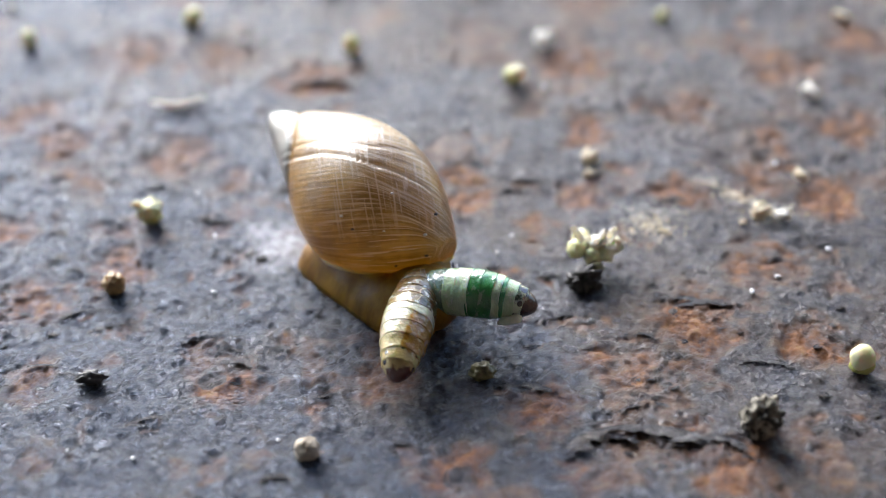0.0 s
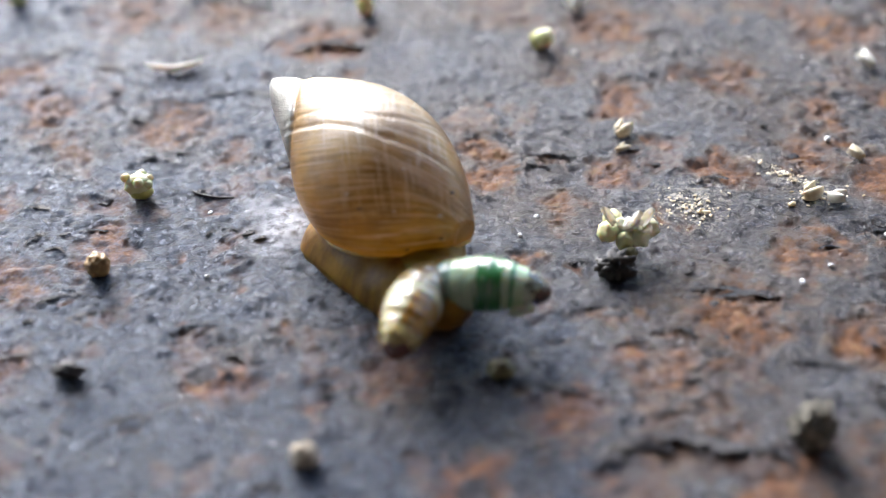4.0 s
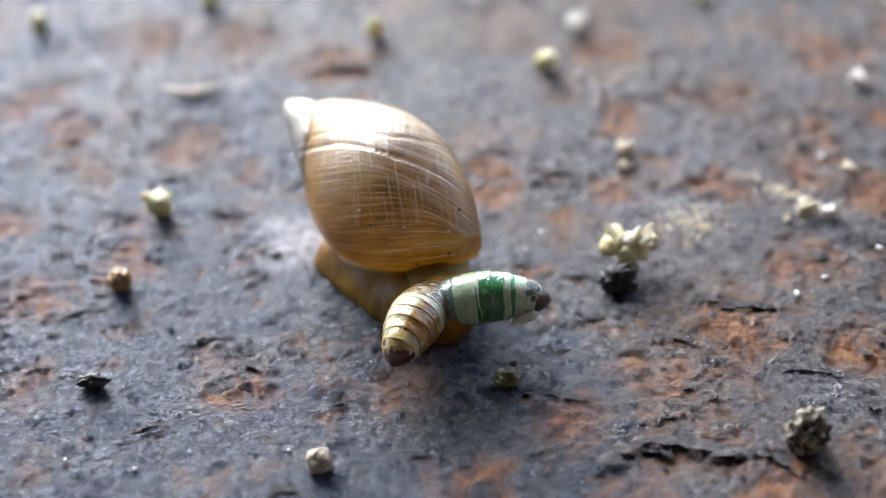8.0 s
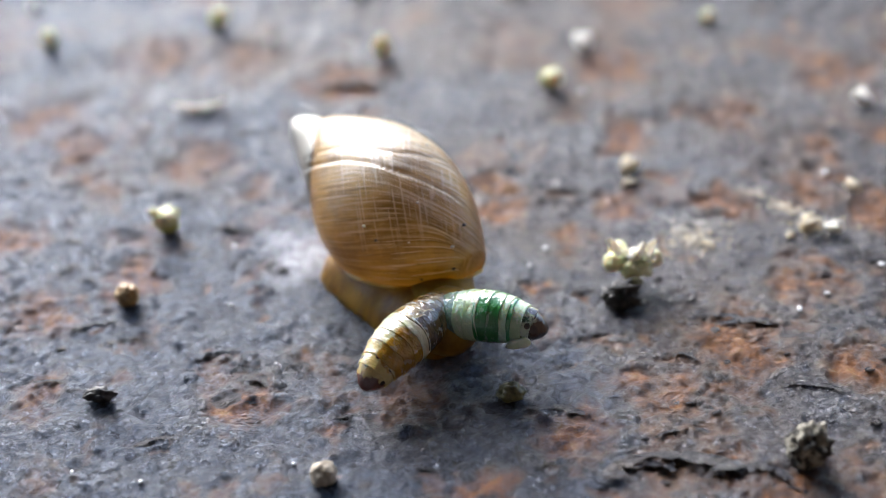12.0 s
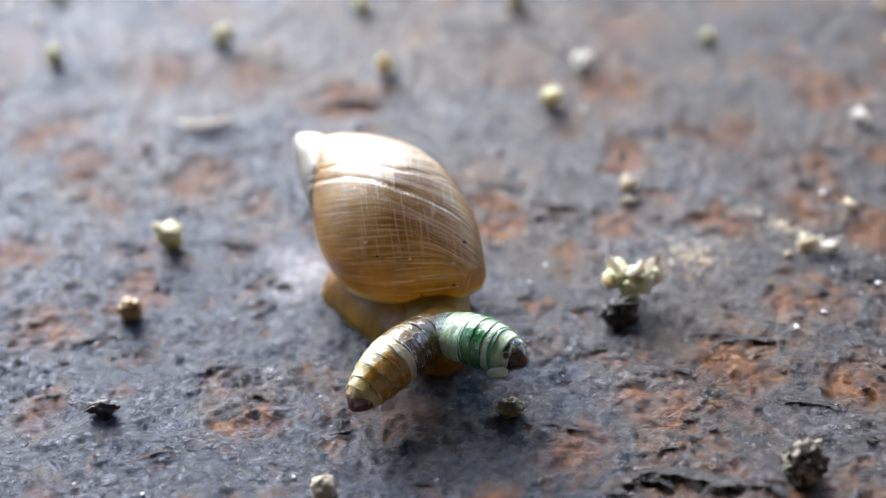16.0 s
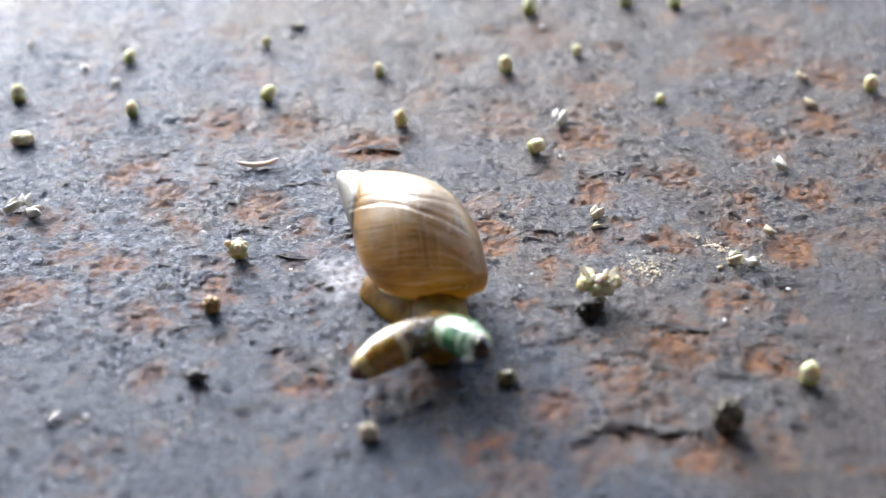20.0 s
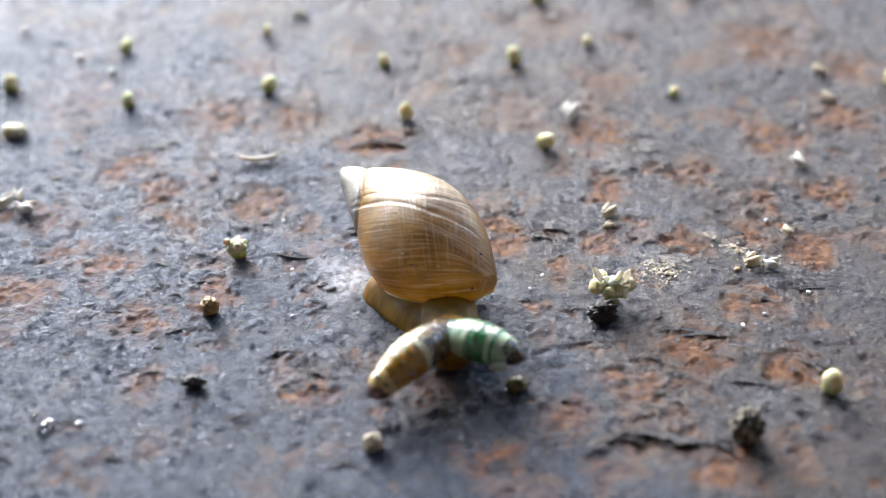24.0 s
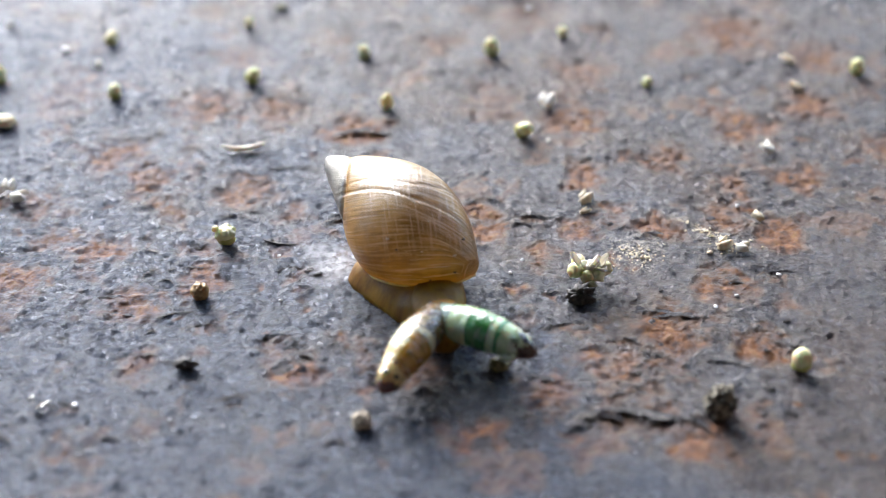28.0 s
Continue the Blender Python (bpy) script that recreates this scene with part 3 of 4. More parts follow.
def shell_material():
    m = material("shell_amber", 0.24, 0.0, 1.0, 0.0, 1.55)
    n = Nodes(m)
    n.bsdf.inputs["Coat IOR"].default_value = 1.9
    n.bsdf.inputs["Coat Tint"].default_value = (1.0, 0.98, 0.93, 1)
    n.bsdf.inputs["Coat Roughness"].default_value = 0.34

    def streaks(across, along, dx, dy, detail, rough):
        t = n.tree.nodes.new("ShaderNodeTexNoise")
        t.noise_dimensions = "2D"
        t.inputs["Scale"].default_value, t.inputs["Detail"].default_value, t.inputs["Roughness"].default_value = 1.0, detail, rough
        both = n.tree.nodes.new("ShaderNodeCombineXYZ")
        n.link(n.maths("MULTIPLY", across, dx), both.inputs[0])
        n.link(n.maths("MULTIPLY", along, dy), both.inputs[1])
        n.link(both.outputs[0], t.inputs["Vector"])
        return t.outputs["Fac"]

    growth, along = n.attribute("growth"), n.attribute("along")
    lines = streaks(growth, along, 38.0, 0.22, 5.0, 0.75)
    ridges = streaks(growth, n.maths("ADD", along, 7.0), 55.0, 0.24, 3.0, 0.6)
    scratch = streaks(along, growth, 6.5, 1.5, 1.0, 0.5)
    patch = n.noise(0.22, 4, 0.6)
    blotch = n.noise(0.30, 5, 0.65)
    c = n.ramp(blotch, (0.38, (0.065, 0.032, 0.004)), (0.5, (0.36, 0.195, 0.018)), (0.62, (0.60, 0.37, 0.055)))
    c = n.mix(n.ramp(lines, (0.5, 0.0), (0.66, 0.5)), c, (0.60, 0.45, 0.20))
    c = n.mix(n.ramp(lines, (0.34, 0.8), (0.46, 0.0)), c, (0.07, 0.032, 0.006))
    # worn shell, with the sky's grey sheen painted in as a pale veil
    worn_sheen = n.maths("MULTIPLY", n.attribute("wear_sheen"), n.ramp(patch, (0.3, 0.45), (0.6, 1.0)))
    c = n.mix(n.maths("MULTIPLY", worn_sheen, n.ramp(blotch, (0.42, 0.10), (0.6, 0.42))), c, (0.66, 0.62, 0.52))
    c = n.mix(n.maths("MULTIPLY", n.ramp(lines, (0.53, 0.0), (0.585, 0.9)), worn_sheen), c, (0.86, 0.83, 0.75))
    c = n.mix(n.maths("MULTIPLY", n.ramp(lines, (0.36, 0.8), (0.45, 0.0)), worn_sheen), c, (0.14, 0.085, 0.025))
    # scratches of wear, whitened in the colour for their gleam
    c = n.mix(n.maths("MULTIPLY", n.ramp(scratch, (0.63, 0.0), (0.66, 1.0)), worn_sheen), c, (0.92, 0.90, 0.84))
    c = n.mix(n.maths("MULTIPLY", n.ramp(ridges, (0.58, 0.0), (0.62, 0.95)), n.ramp(along, (0.2, 0.5), (0.6, 0.9))), c, (0.88, 0.83, 0.70))
    # orange towards the lip paints light glowing through the thin edge
    c = n.mix(n.ramp(n.attribute("rim"), (0.1, 0.0), (1.0, 0.85)), c, (0.80, 0.44, 0.05))
    c = n.mix(n.ramp(n.attribute("suture"), (0.3, 0.0), (0.9, 0.85)), c, (0.16, 0.075, 0.018))
    # pale line below the suture paints its bright highlight
    c = n.mix(n.ramp(n.attribute("suture_glint"), (0.3, 0.0), (0.9, 0.8)), c, (0.90, 0.84, 0.70))
    c = n.mix(n.attribute("pale"), c, n.ramp(n.noise(0.45, 4), (0.40, (0.09, 0.10, 0.11)), (0.60, (0.40, 0.41, 0.40))))
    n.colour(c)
    # the thin wall lets light through
    through_wall = n.tree.nodes.new("ShaderNodeBsdfTranslucent")
    n.link(n.mix(n.attribute("pale"), n.mix(0.5, c, (0.97, 0.60, 0.03)), (0.6, 0.62, 0.62)), through_wall.inputs["Color"])
    both = n.tree.nodes.new("ShaderNodeMixShader")
    n.link(n.mix(n.maths("MULTIPLY", worn_sheen, 0.6), n.ramp(n.attribute("pale"), (0.0, 0.44), (1.0, 0.08)), (0.08, 0.08, 0.08)), both.inputs[0])
    n.link(n.bsdf.outputs[0], both.inputs[1])
    n.link(through_wall.outputs[0], both.inputs[2])
    n.link(both.outputs[0], n.tree.nodes["Material Output"].inputs["Surface"])
    n.roughness(n.ramp(lines, (0.3, 0.2), (0.7, 0.42)))
    n.bump(n.maths("ADD", lines, n.maths("ADD", n.maths("MULTIPLY", scratch, 0.9), n.maths("MULTIPLY", ridges, 0.5))), 0.35, 0.00010)
    return m


def build_shell(parent):
    bm = bmesh.new()
    nu, nv = 260, 200
    su, pa, gr, al, ri, we, th = (bm.verts.layers.float.new(name) for name in ("suture", "pale", "growth", "along", "rim", "wear_sheen", "suture_glint"))
    mouth_at, mouth_way = MOUTH_AT, MOUTH_WAY
    rows = []
    for i in range(nu):
        s = (i / (nu - 1)) ** 1.1
        row = []
        for j in range(nv):
            a = -math.pi + 2 * math.pi * j / nv
            v = bm.verts.new(shell_point(s, a))
            inside = -2.2 < a < 2.2
            over = max(0.0, -(v.co - mouth_at).dot(mouth_way)) / MM
            past = (s - curve_at(SUTURE, a)) * SHELL_LENGTH / MM
            v[gr] = over / (over + past + 0.01) if past > 0 else 1 - past * 0.12
            v[al] = v.co.x / MM + 0.15 * v.co.z / MM
            line = max(0.0, 1 - abs(s - curve_at(SUTURE, a) + 0.010) * 70) if inside else 0.0
            seam = max(0.0, 1 - abs(s - curve_at(SEAM, a)) * 80) * 0.7 if inside else 0.0
            v[su] = max(line, seam)
            v[th] = max(0.0, 1 - abs(s - curve_at(SUTURE, a) - 0.006) * 110) if -1.5 < a < 0.3 else 0.0
            v[pa] = min(1.0, max(0.0, (curve_at(PALE, a) - s) * 40))
            v[ri] = max(0.0, 1 - over / 0.9)
            # worn patch, also the area of the painted sheen
            v[we] = math.exp(-(((v.co.x / MM - 0.4) / 3.0) ** 4)) * (math.exp(-(((v[gr] - 0.72) / 0.38) ** 4)) if past > 0 else 0.7)
            row.append(v)
        rows.append(row)
    for i in range(nu - 1):
        for j in range(nv):
            k = (j + 1) % nv
            bm.faces.new((rows[i][j], rows[i][k], rows[i + 1][k], rows[i + 1][j]))
    bm.faces.new(rows[0][::-1])
    bm.faces.new(rows[-1])
    # the mouth: cut away below a plane that leaves the outer lip on the near side
    geom = bm.verts[:] + bm.edges[:] + bm.faces[:]
    bmesh.ops.bisect_plane(bm, geom=geom, dist=1e-7, plane_co=mouth_at, plane_no=mouth_way, clear_outer=True)
    bmesh.ops.recalc_face_normals(bm, faces=bm.faces[:])
    edge = [e for e in bm.edges if e.is_boundary and abs((e.verts[0].co - mouth_at).dot(mouth_way)) < 1e-5]
    lip = bmesh.new()
    for e in edge:
        way = (e.verts[1].co - e.verts[0].co).normalized()
        u = mouth_way - way * mouth_way.dot(way)
        u.normalize()
        w = way.cross(u)
        ends = [[lip.verts.new(v.co + (u * math.cos(t) + w * math.sin(t)) * 0.11 * MM) for t in np.linspace(0, 2 * math.pi, 7)[:-1]] for v in e.verts]
        for k in range(6):
            lip.faces.new((ends[0][k], ends[0][(k + 1) % 6], ends[1][(k + 1) % 6], ends[1][k]))
    bmesh.ops.remove_doubles(lip, verts=lip.verts[:], dist=2e-5)
    bmesh.ops.recalc_face_normals(lip, faces=lip.faces[:])
    part("lip", lip, speckled("lip_amber", (0.66, 0.38, 0.08), (0.82, 0.58, 0.20), 0.8, 0.25, 0.6, 0.5, 0), parent, "thin orange rim of the shell's mouth")
    ob = part("shell", bm, shell_material(), parent, "glossy translucent amber spiral shell with a pale grey tip")
    return ob


def flesh(name, dark, light, per_mm=0.7, stretch=(1, 1, 1), rough=0.42):
    m = speckled(name, dark, light, per_mm, rough, 0.0, 0.5, 0.5, stretch, 0.35, 0.65, 0.00010)
    m.node_tree.nodes["Principled BSDF"].inputs["Specular IOR Level"].default_value = 0.25
    return m


FLESH = flesh("flesh_amber", (0.13, 0.056, 0.004), (0.32, 0.17, 0.018), 0.6, (1.5, 1.5, 0.35), 0.4)
NECK_SKIN = flesh("neck_skin", (0.16, 0.080, 0.005), (0.32, 0.19, 0.016))
HEAD_SKIN = flesh("head_skin", (0.14, 0.065, 0.006), (0.34, 0.19, 0.024))


def build_foot(parent):
    bm = bmesh.new()
    nu, nv = 40, 28
    rows = []
    a, b = Vector((-2.8, 6.8, 0)), Vector((2.9, -2.2, 0))
    along = (b - a).normalized()
    side = Vector((-along.y, along.x, 0))
    for i in range(nu):
        u = i / (nu - 1)
        end = max(0.0, 1 - (2 * u - 1) ** 6) ** 0.5
        half, tall = (2.75 - 0.95 * u) * end + 0.02, (1.95 + 0.6 * u) * end + 0.02
        row = []
        for j in range(nv):
            t = math.pi * j / (nv - 1)
            x, z = math.cos(t), math.sin(t)
            flare = 1 + 0.09 * max(0.0, 1 - z * 3.5)
            wob = 1 + 0.03 * noise.noise(Vector((u * 9, t * 2, 1)))
            p = a + (b - a) * u + side * (half * x * flare * wob) + Vector((0, 0, tall * z**0.75 * wob - 0.12))
            row.append(bm.verts.new(p * MM))
        rows.append(row)
    for i in range(nu - 1):
        for j in range(nv - 1):
            bm.faces.new((rows[i][j], rows[i][j + 1], rows[i + 1][j + 1], rows[i + 1][j]))
        bm.faces.new((rows[i][nv - 1], rows[i][0], rows[i + 1][0], rows[i + 1][nv - 1]))
    bmesh.ops.recalc_face_normals(bm, faces=bm.faces[:])
    return part("foot", bm, FLESH, parent, "moist amber translucent foot flat on the steel")


# Where the tentacles meet (x, y), and their tips, in millimetres at seconds
MEET = [(0, 3.0, -1.6), (2, 2.7, -1.3), (3, 2.9, -1.7), (6, 2.6, -2.7), (8, 2.5, -2.4), (10, 2.4, -2.1), (11, 2.4, -2.2), (12.5, 2.5, -2.2), (14.5, 2.2, -2.5), (16.5, 2.0, -2.5),
        (17.5, 1.2, -3.2), (19, 0.9, -3.6), (21.5, 1.3, -3.3), (24, 1.3, -3.5), (25, 1.4, -3.7), (27, 1.6, -3.5), (28, 1.9, -3.7)]
BROWN_TIP = [(0, 1.1, -6.9), (0.5, 0.9, -6.5), (1, 0.9, -5.9), (2, 0.8, -5.7), (3.5, 0.9, -5.2), (5.5, -0.1, -5.6), (7, 0.1, -5.2), (8, 0.2, -5.0), (9, -0.4, -5.5), (9.5, -1.1, -5.7),
             (10, -1.5, -5.5), (11, -1.6, -5.8), (12.5, -1.4, -5.8), (14.5, -1.7, -6.2), (16.5, -2.1, -6.2), (17, -2.6, -6.7), (18, -3.0, -6.6), (19, -3.6, -6.3), (20, -4.3, -6.2), (21, -3.8, -6.5),
             (21.5, -3.6, -6.1), (23.5, -3.4, -7.2), (24.5, -3.4, -7.8), (25.5, -2.8, -8.6), (26.5, -2.2, -8.4), (28, -2.0, -9.0)]
GREEN_TIP = [(0, 8.3, -2.8), (1, 8.1, -2.6), (2, 7.9, -2.1), (3.5, 7.7, -2.4), (6, 7.8, -3.2), (7, 7.8, -2.4), (8, 7.5, -2.1), (9, 7.4, -2.2), (9.5, 7.4, -3.0), (10, 7.3, -3.3),
             (11, 7.3, -3.4), (12.5, 7.0, -3.0), (14.5, 6.2, -4.4), (15.2, 6.2, -4.6), (16.5, 6.0, -3.9), (17.5, 5.4, -4.4), (19, 4.5, -5.3), (20.5, 3.8, -5.3), (21.5, 4.2, -4.3), (23.5, 5.4, -4.8),
             (24.5, 5.7, -5.8), (25.5, 6.6, -6.3), (26.5, 7.3, -5.7), (28, 7.5, -6.8)]
BEAT, BEAT_AT = 0.69, 10.45
REACH, OUTWARD = 4.5, Vector((0.0, -0.77, 0.64))


def between(rows, t):
    ts = [r[0] for r in rows]
    return Vector((float(np.interp(t, ts, [r[1] for r in rows])), float(np.interp(t, ts, [r[2] for r in rows])), 0))


def tentacle_curve(tips, tip_z, rise, apart, t):
    """Base, control and tip of a tentacle at t seconds, in millimetres."""
    root = between(MEET, t) + Vector((apart, 0.35, 2.3))
    tip = between(tips, t) + Vector((0, 0, tip_z))
    # a tentacle keeps its length: what seems short is lifted and points outwards
    reach = tip - root
    short = REACH**2 - reach.length_squared
    if short > 0:
        b = reach.dot(OUTWARD)
        tip = tip + OUTWARD * (math.sqrt(b * b + short) - b)
    mid = (root + tip) / 2 + Vector((0, 0, rise))
    return root, mid, tip


def on_curve(c, u):
    a, b, d = c
    p = a * (1 - u) ** 2 + b * (2 * u * (1 - u)) + d * u * u
    way = (b - a) * (2 * (1 - u)) + (d - b) * (2 * u)
    return p, way.normalized()


def piece_pose(c, u):
    p, way = on_curve(c, u)
    q = way.to_track_quat("X", "Z")
    return Matrix.LocRotScale(p * MM, q, None)


def barrel(length, r0, r1, seed=0, wrinkle=0.01, tip=False):
    """A rounded ring of a tentacle along +x, centred, from radius r0 to r1, in millimetres."""
    bm = bmesh.new()
    nu, nv = 17, 28
    rows = []
    for i in range(nu):
        u = i / (nu - 1)
        # the root end tucks into the ring before
        r = (r0 + (r1 - r0) * u) * (1 - 0.10 * max(0.0, (0.16 - u) / 0.16) ** 2)
        if tip:
            r *= max(0.05, 1 - max(0.0, (u - 0.25) / 0.75) ** 1.9) ** 0.5
        rows.append([])
        for j in range(nv):
            t = 2 * math.pi * j / nv
            ragged = 0.12 * (2 * u - 1) ** 3 * noise.noise(Vector((math.cos(t) * 1.7, math.sin(t) * 1.7, seed * 3.3 + (u > 0.5) * 9))) * (0 if tip else 1)
            k = r * (1 + wrinkle * noise.noise(Vector((u * 5 + seed, math.cos(t) * 1.5, math.sin(t) * 1.5))))
            rows[-1].append(bm.verts.new(Vector(((u - 0.5) * length + ragged, math.cos(t) * k, math.sin(t) * k)) * MM))
    for i in range(nu - 1):
        for j in range(nv):
            k = (j + 1) % nv
            bm.faces.new((rows[i][j], rows[i][k], rows[i + 1][k], rows[i + 1][j]))
    bm.faces.new(rows[0])
    bm.faces.new(rows[-1][::-1])
    bmesh.ops.recalc_face_normals(bm, faces=bm.faces[:])
    return bm


def skin(name, main, dark, patch=None, rim=None, at=(0, 0), size=(1, 1), mottle=0.0, spots=(), glint_flecks=0.25, coat=1.0):
    """Wet skin of a ring: a main colour, darker mottling, one ragged patch on a flank with a paler rim, round dark spots."""
    m = material(name, 0.24, 0.0, coat, 0.6)
    n = Nodes(m)
    own = n.coord
    # every ring wears its own piece of the pattern
    apart = n.tree.nodes.new("ShaderNodeVectorMath")
    apart.operation = "ADD"
    n.link(own, apart.inputs[0])
    n.link(n.maths("MULTIPLY", n.tree.nodes.new("ShaderNodeObjectInfo").outputs["Random"], 0.4), apart.inputs[1])
    n.coord = apart.outputs["Vector"]
    n.bsdf.inputs["Coat Roughness"].default_value = 0.06
    n.bsdf.inputs["Coat IOR"].default_value = 1.75
    place = n.tree.nodes.new("ShaderNodeSeparateXYZ")
    n.link(own, place.inputs[0])
    warp = n.maths("MULTIPLY", n.maths("SUBTRACT", n.noise(0.8, 4, 0.65), 0.5), 1.6)
    tone = n.noise(0.7, 5, 0.65, (1.2, 0.8, 0.8))
    c = n.mix(n.ramp(tone, (0.46, 0.0), (0.66, 0.5 + 0.5 * mottle)), main, dark)
    if mottle:
        c = n.mix(n.ramp(n.noise(1.5, 5, 0.7), (0.50, 0.0), (0.60, mottle)), c, dark)
    if patch:
        dx = n.maths("MULTIPLY", n.maths("SUBTRACT", place.outputs[0], at[0] * MM), 1000 / size[0])
        dy = n.maths("MULTIPLY", n.maths("SUBTRACT", place.outputs[1], at[1] * MM), 1000 / size[1])
        d = n.maths("SQRT", n.maths("ADD", n.maths("MULTIPLY", dx, dx), n.maths("MULTIPLY", dy, dy)))
        d = n.maths("ADD", d, n.maths("MULTIPLY", warp, 0.8))
        if rim:
            c = n.mix(n.ramp(d, (0.9, 1.0), (1.25, 1.0), (1.35, 0.0)), c, rim)
        c = n.mix(n.ramp(d, (0.86, 1.0), (0.98, 0.0)), c, n.ramp(n.noise(1.1, 4, 0.6), (0.35, tuple(v * 0.6 for v in patch)), (0.65, patch)))
    # white flecks in the colour stand for glints on the wet skin
    c = n.mix(n.ramp(n.noise(1.8, 4, 0.7, (1.2, 0.8, 0.8)), (0.56, 0.0), (0.62, glint_flecks)), c, (0.82, 0.82, 0.74))
    for x, y, z, r in spots:
        away = n.tree.nodes.new("ShaderNodeVectorMath")
        away.operation = "DISTANCE"
        n.link(own, away.inputs[0])
        away.inputs[1].default_value = (x * MM, y * MM, z * MM)
        d = n.maths("ADD", n.maths("MULTIPLY", away.outputs["Value"], 1000 / r), n.maths("MULTIPLY", warp, 0.25))
        c = n.mix(n.ramp(d, (0.78, 1.0), (0.96, 0.0)), c, (0.012, 0.005, 0.004))
    n.colour(c)
    n.bump(n.maths("ADD", n.noise(1.0, 4, 0.6, (1.3, 0.8, 0.8)), n.maths("MULTIPLY", n.noise(2.6, 3, 0.6), 0.4)), 0.7, 0.00022)
    return m


OLIVE_BROWN = (0.10, 0.062, 0.018)
CREAM_SKIN = skin("cream_skin", (0.74, 0.64, 0.40), (0.40, 0.30, 0.13))
MOTTLE_SKIN = skin("mottled_skin", (0.34, 0.25, 0.10), OLIVE_BROWN, (0.10, 0.055, 0.012), (0.66, 0.55, 0.30), (0.15, 1.1), (0.65, 0.62), 0.75, glint_flecks=0.6)
ROOT_SKIN = skin("root_skin", (0.24, 0.17, 0.07), (0.07, 0.05, 0.025), mottle=0.8, glint_flecks=0.6)
PATCH_SKIN = skin("patched_skin", (0.74, 0.66, 0.44), (0.44, 0.34, 0.16), (0.48, 0.24, 0.014), (0.72, 0.60, 0.30), (0.25, 0.95), (0.95, 0.80))
OCHRE_SKIN = skin("ochre_skin", (0.66, 0.54, 0.27), (0.42, 0.28, 0.08), (0.46, 0.24, 0.02), None, (-0.2, 0.9), (0.9, 0.75))
SPOT_SKIN = skin("spotted_skin", (0.62, 0.48, 0.20), (0.42, 0.28, 0.09), (0.44, 0.22, 0.02), None, (-0.5, 0.9), (0.6, 0.6), spots=((-0.15, 0.85, 0.35, 0.15), (-0.25, 0.25, 0.96, 0.13), (0.05, -0.62, 0.75, 0.15)))
TIP_SKIN = skin("tip_skin", (0.09, 0.018, 0.010), (0.018, 0.005, 0.004), (0.62, 0.46, 0.19), None, (-0.95, 0.0), (1.22, 2.6), spots=((-0.42, 0.55, 0.52, 0.27), (-0.40, -0.05, 0.80, 0.26), (-0.10, 0.72, 0.05, 0.20), (-0.15, -0.55, 0.45, 0.22), (-0.62, 0.25, 0.82, 0.14)), glint_flecks=0.0, coat=0.7)
GREEN_SKIN = skin("green_skin", (0.040, 0.23, 0.060), (0.014, 0.11, 0.030), glint_flecks=0.2)
PALE_GREEN_SKIN = skin("pale_green_skin", (0.54, 0.70, 0.44), (0.30, 0.50, 0.28), glint_flecks=0.45)
STRIPE_SKIN = skin("stripe_skin", (0.05, 0.26, 0.10), (0.02, 0.12, 0.05))
MINT_SKIN = skin("mint_skin", (0.30, 0.44, 0.33), (0.08, 0.15, 0.11), mottle=0.6, glint_flecks=0.7)
WHITE_SKIN = skin("white_fold_skin", (0.70, 0.78, 0.62), (0.48, 0.60, 0.42))
PALE_SPOT_SKIN = skin("pale_spotted_skin", (0.56, 0.66, 0.48), (0.02, 0.05, 0.03), mottle=0.9, spots=((0.25, 0.1, 0.80, 0.30), (0.2, -0.62, 0.45, 0.22), (0.1, 0.62, 0.45, 0.25), (0.3, -0.7, -0.15, 0.15)))
PALE_TIP_SKIN = skin("pale_tip_skin", (0.035, 0.012, 0.008), (0.010, 0.004, 0.004), (0.52, 0.60, 0.42), None, (-1.0, -0.2), (0.95, 1.6), spots=((-0.3, -0.1, 0.72, 0.3), (-0.25, -0.6, 0.25, 0.2)), glint_flecks=0.0, coat=0.7)

# place along the tentacle, length and radii in millimetres, skin, how far it slides with each beat
# the girth of each tentacle from root to tip, in millimetres
BROWN_GIRTH = [(-0.2, 1.10), (0.1, 1.24), (0.3, 1.40), (0.5, 1.42), (0.7, 1.24), (0.85, 1.00), (1.1, 0.70)]
GREEN_GIRTH = [(-0.2, 1.10), (0.1, 1.26), (0.3, 1.36), (0.5, 1.36), (0.7, 1.18), (0.85, 0.96), (1.1, 0.66)]
TENTACLE = 5.3


def rings_of(girth, *rows):
    """Rings from the root on: where each begins and ends along the tentacle, its skin and its slide; neighbours overlap by a quarter of a millimetre."""
    out = []
    for k, (lo, hi, mat, slide) in enumerate(rows):
        r0, r1 = (float(np.interp(u, [g[0] for g in girth], [g[1] for g in girth])) - 0.004 * k for u in (lo, hi))
        out.append(((lo + hi) / 2, (hi - lo) * TENTACLE + 0.26, r0, r1, mat, slide))
    return out


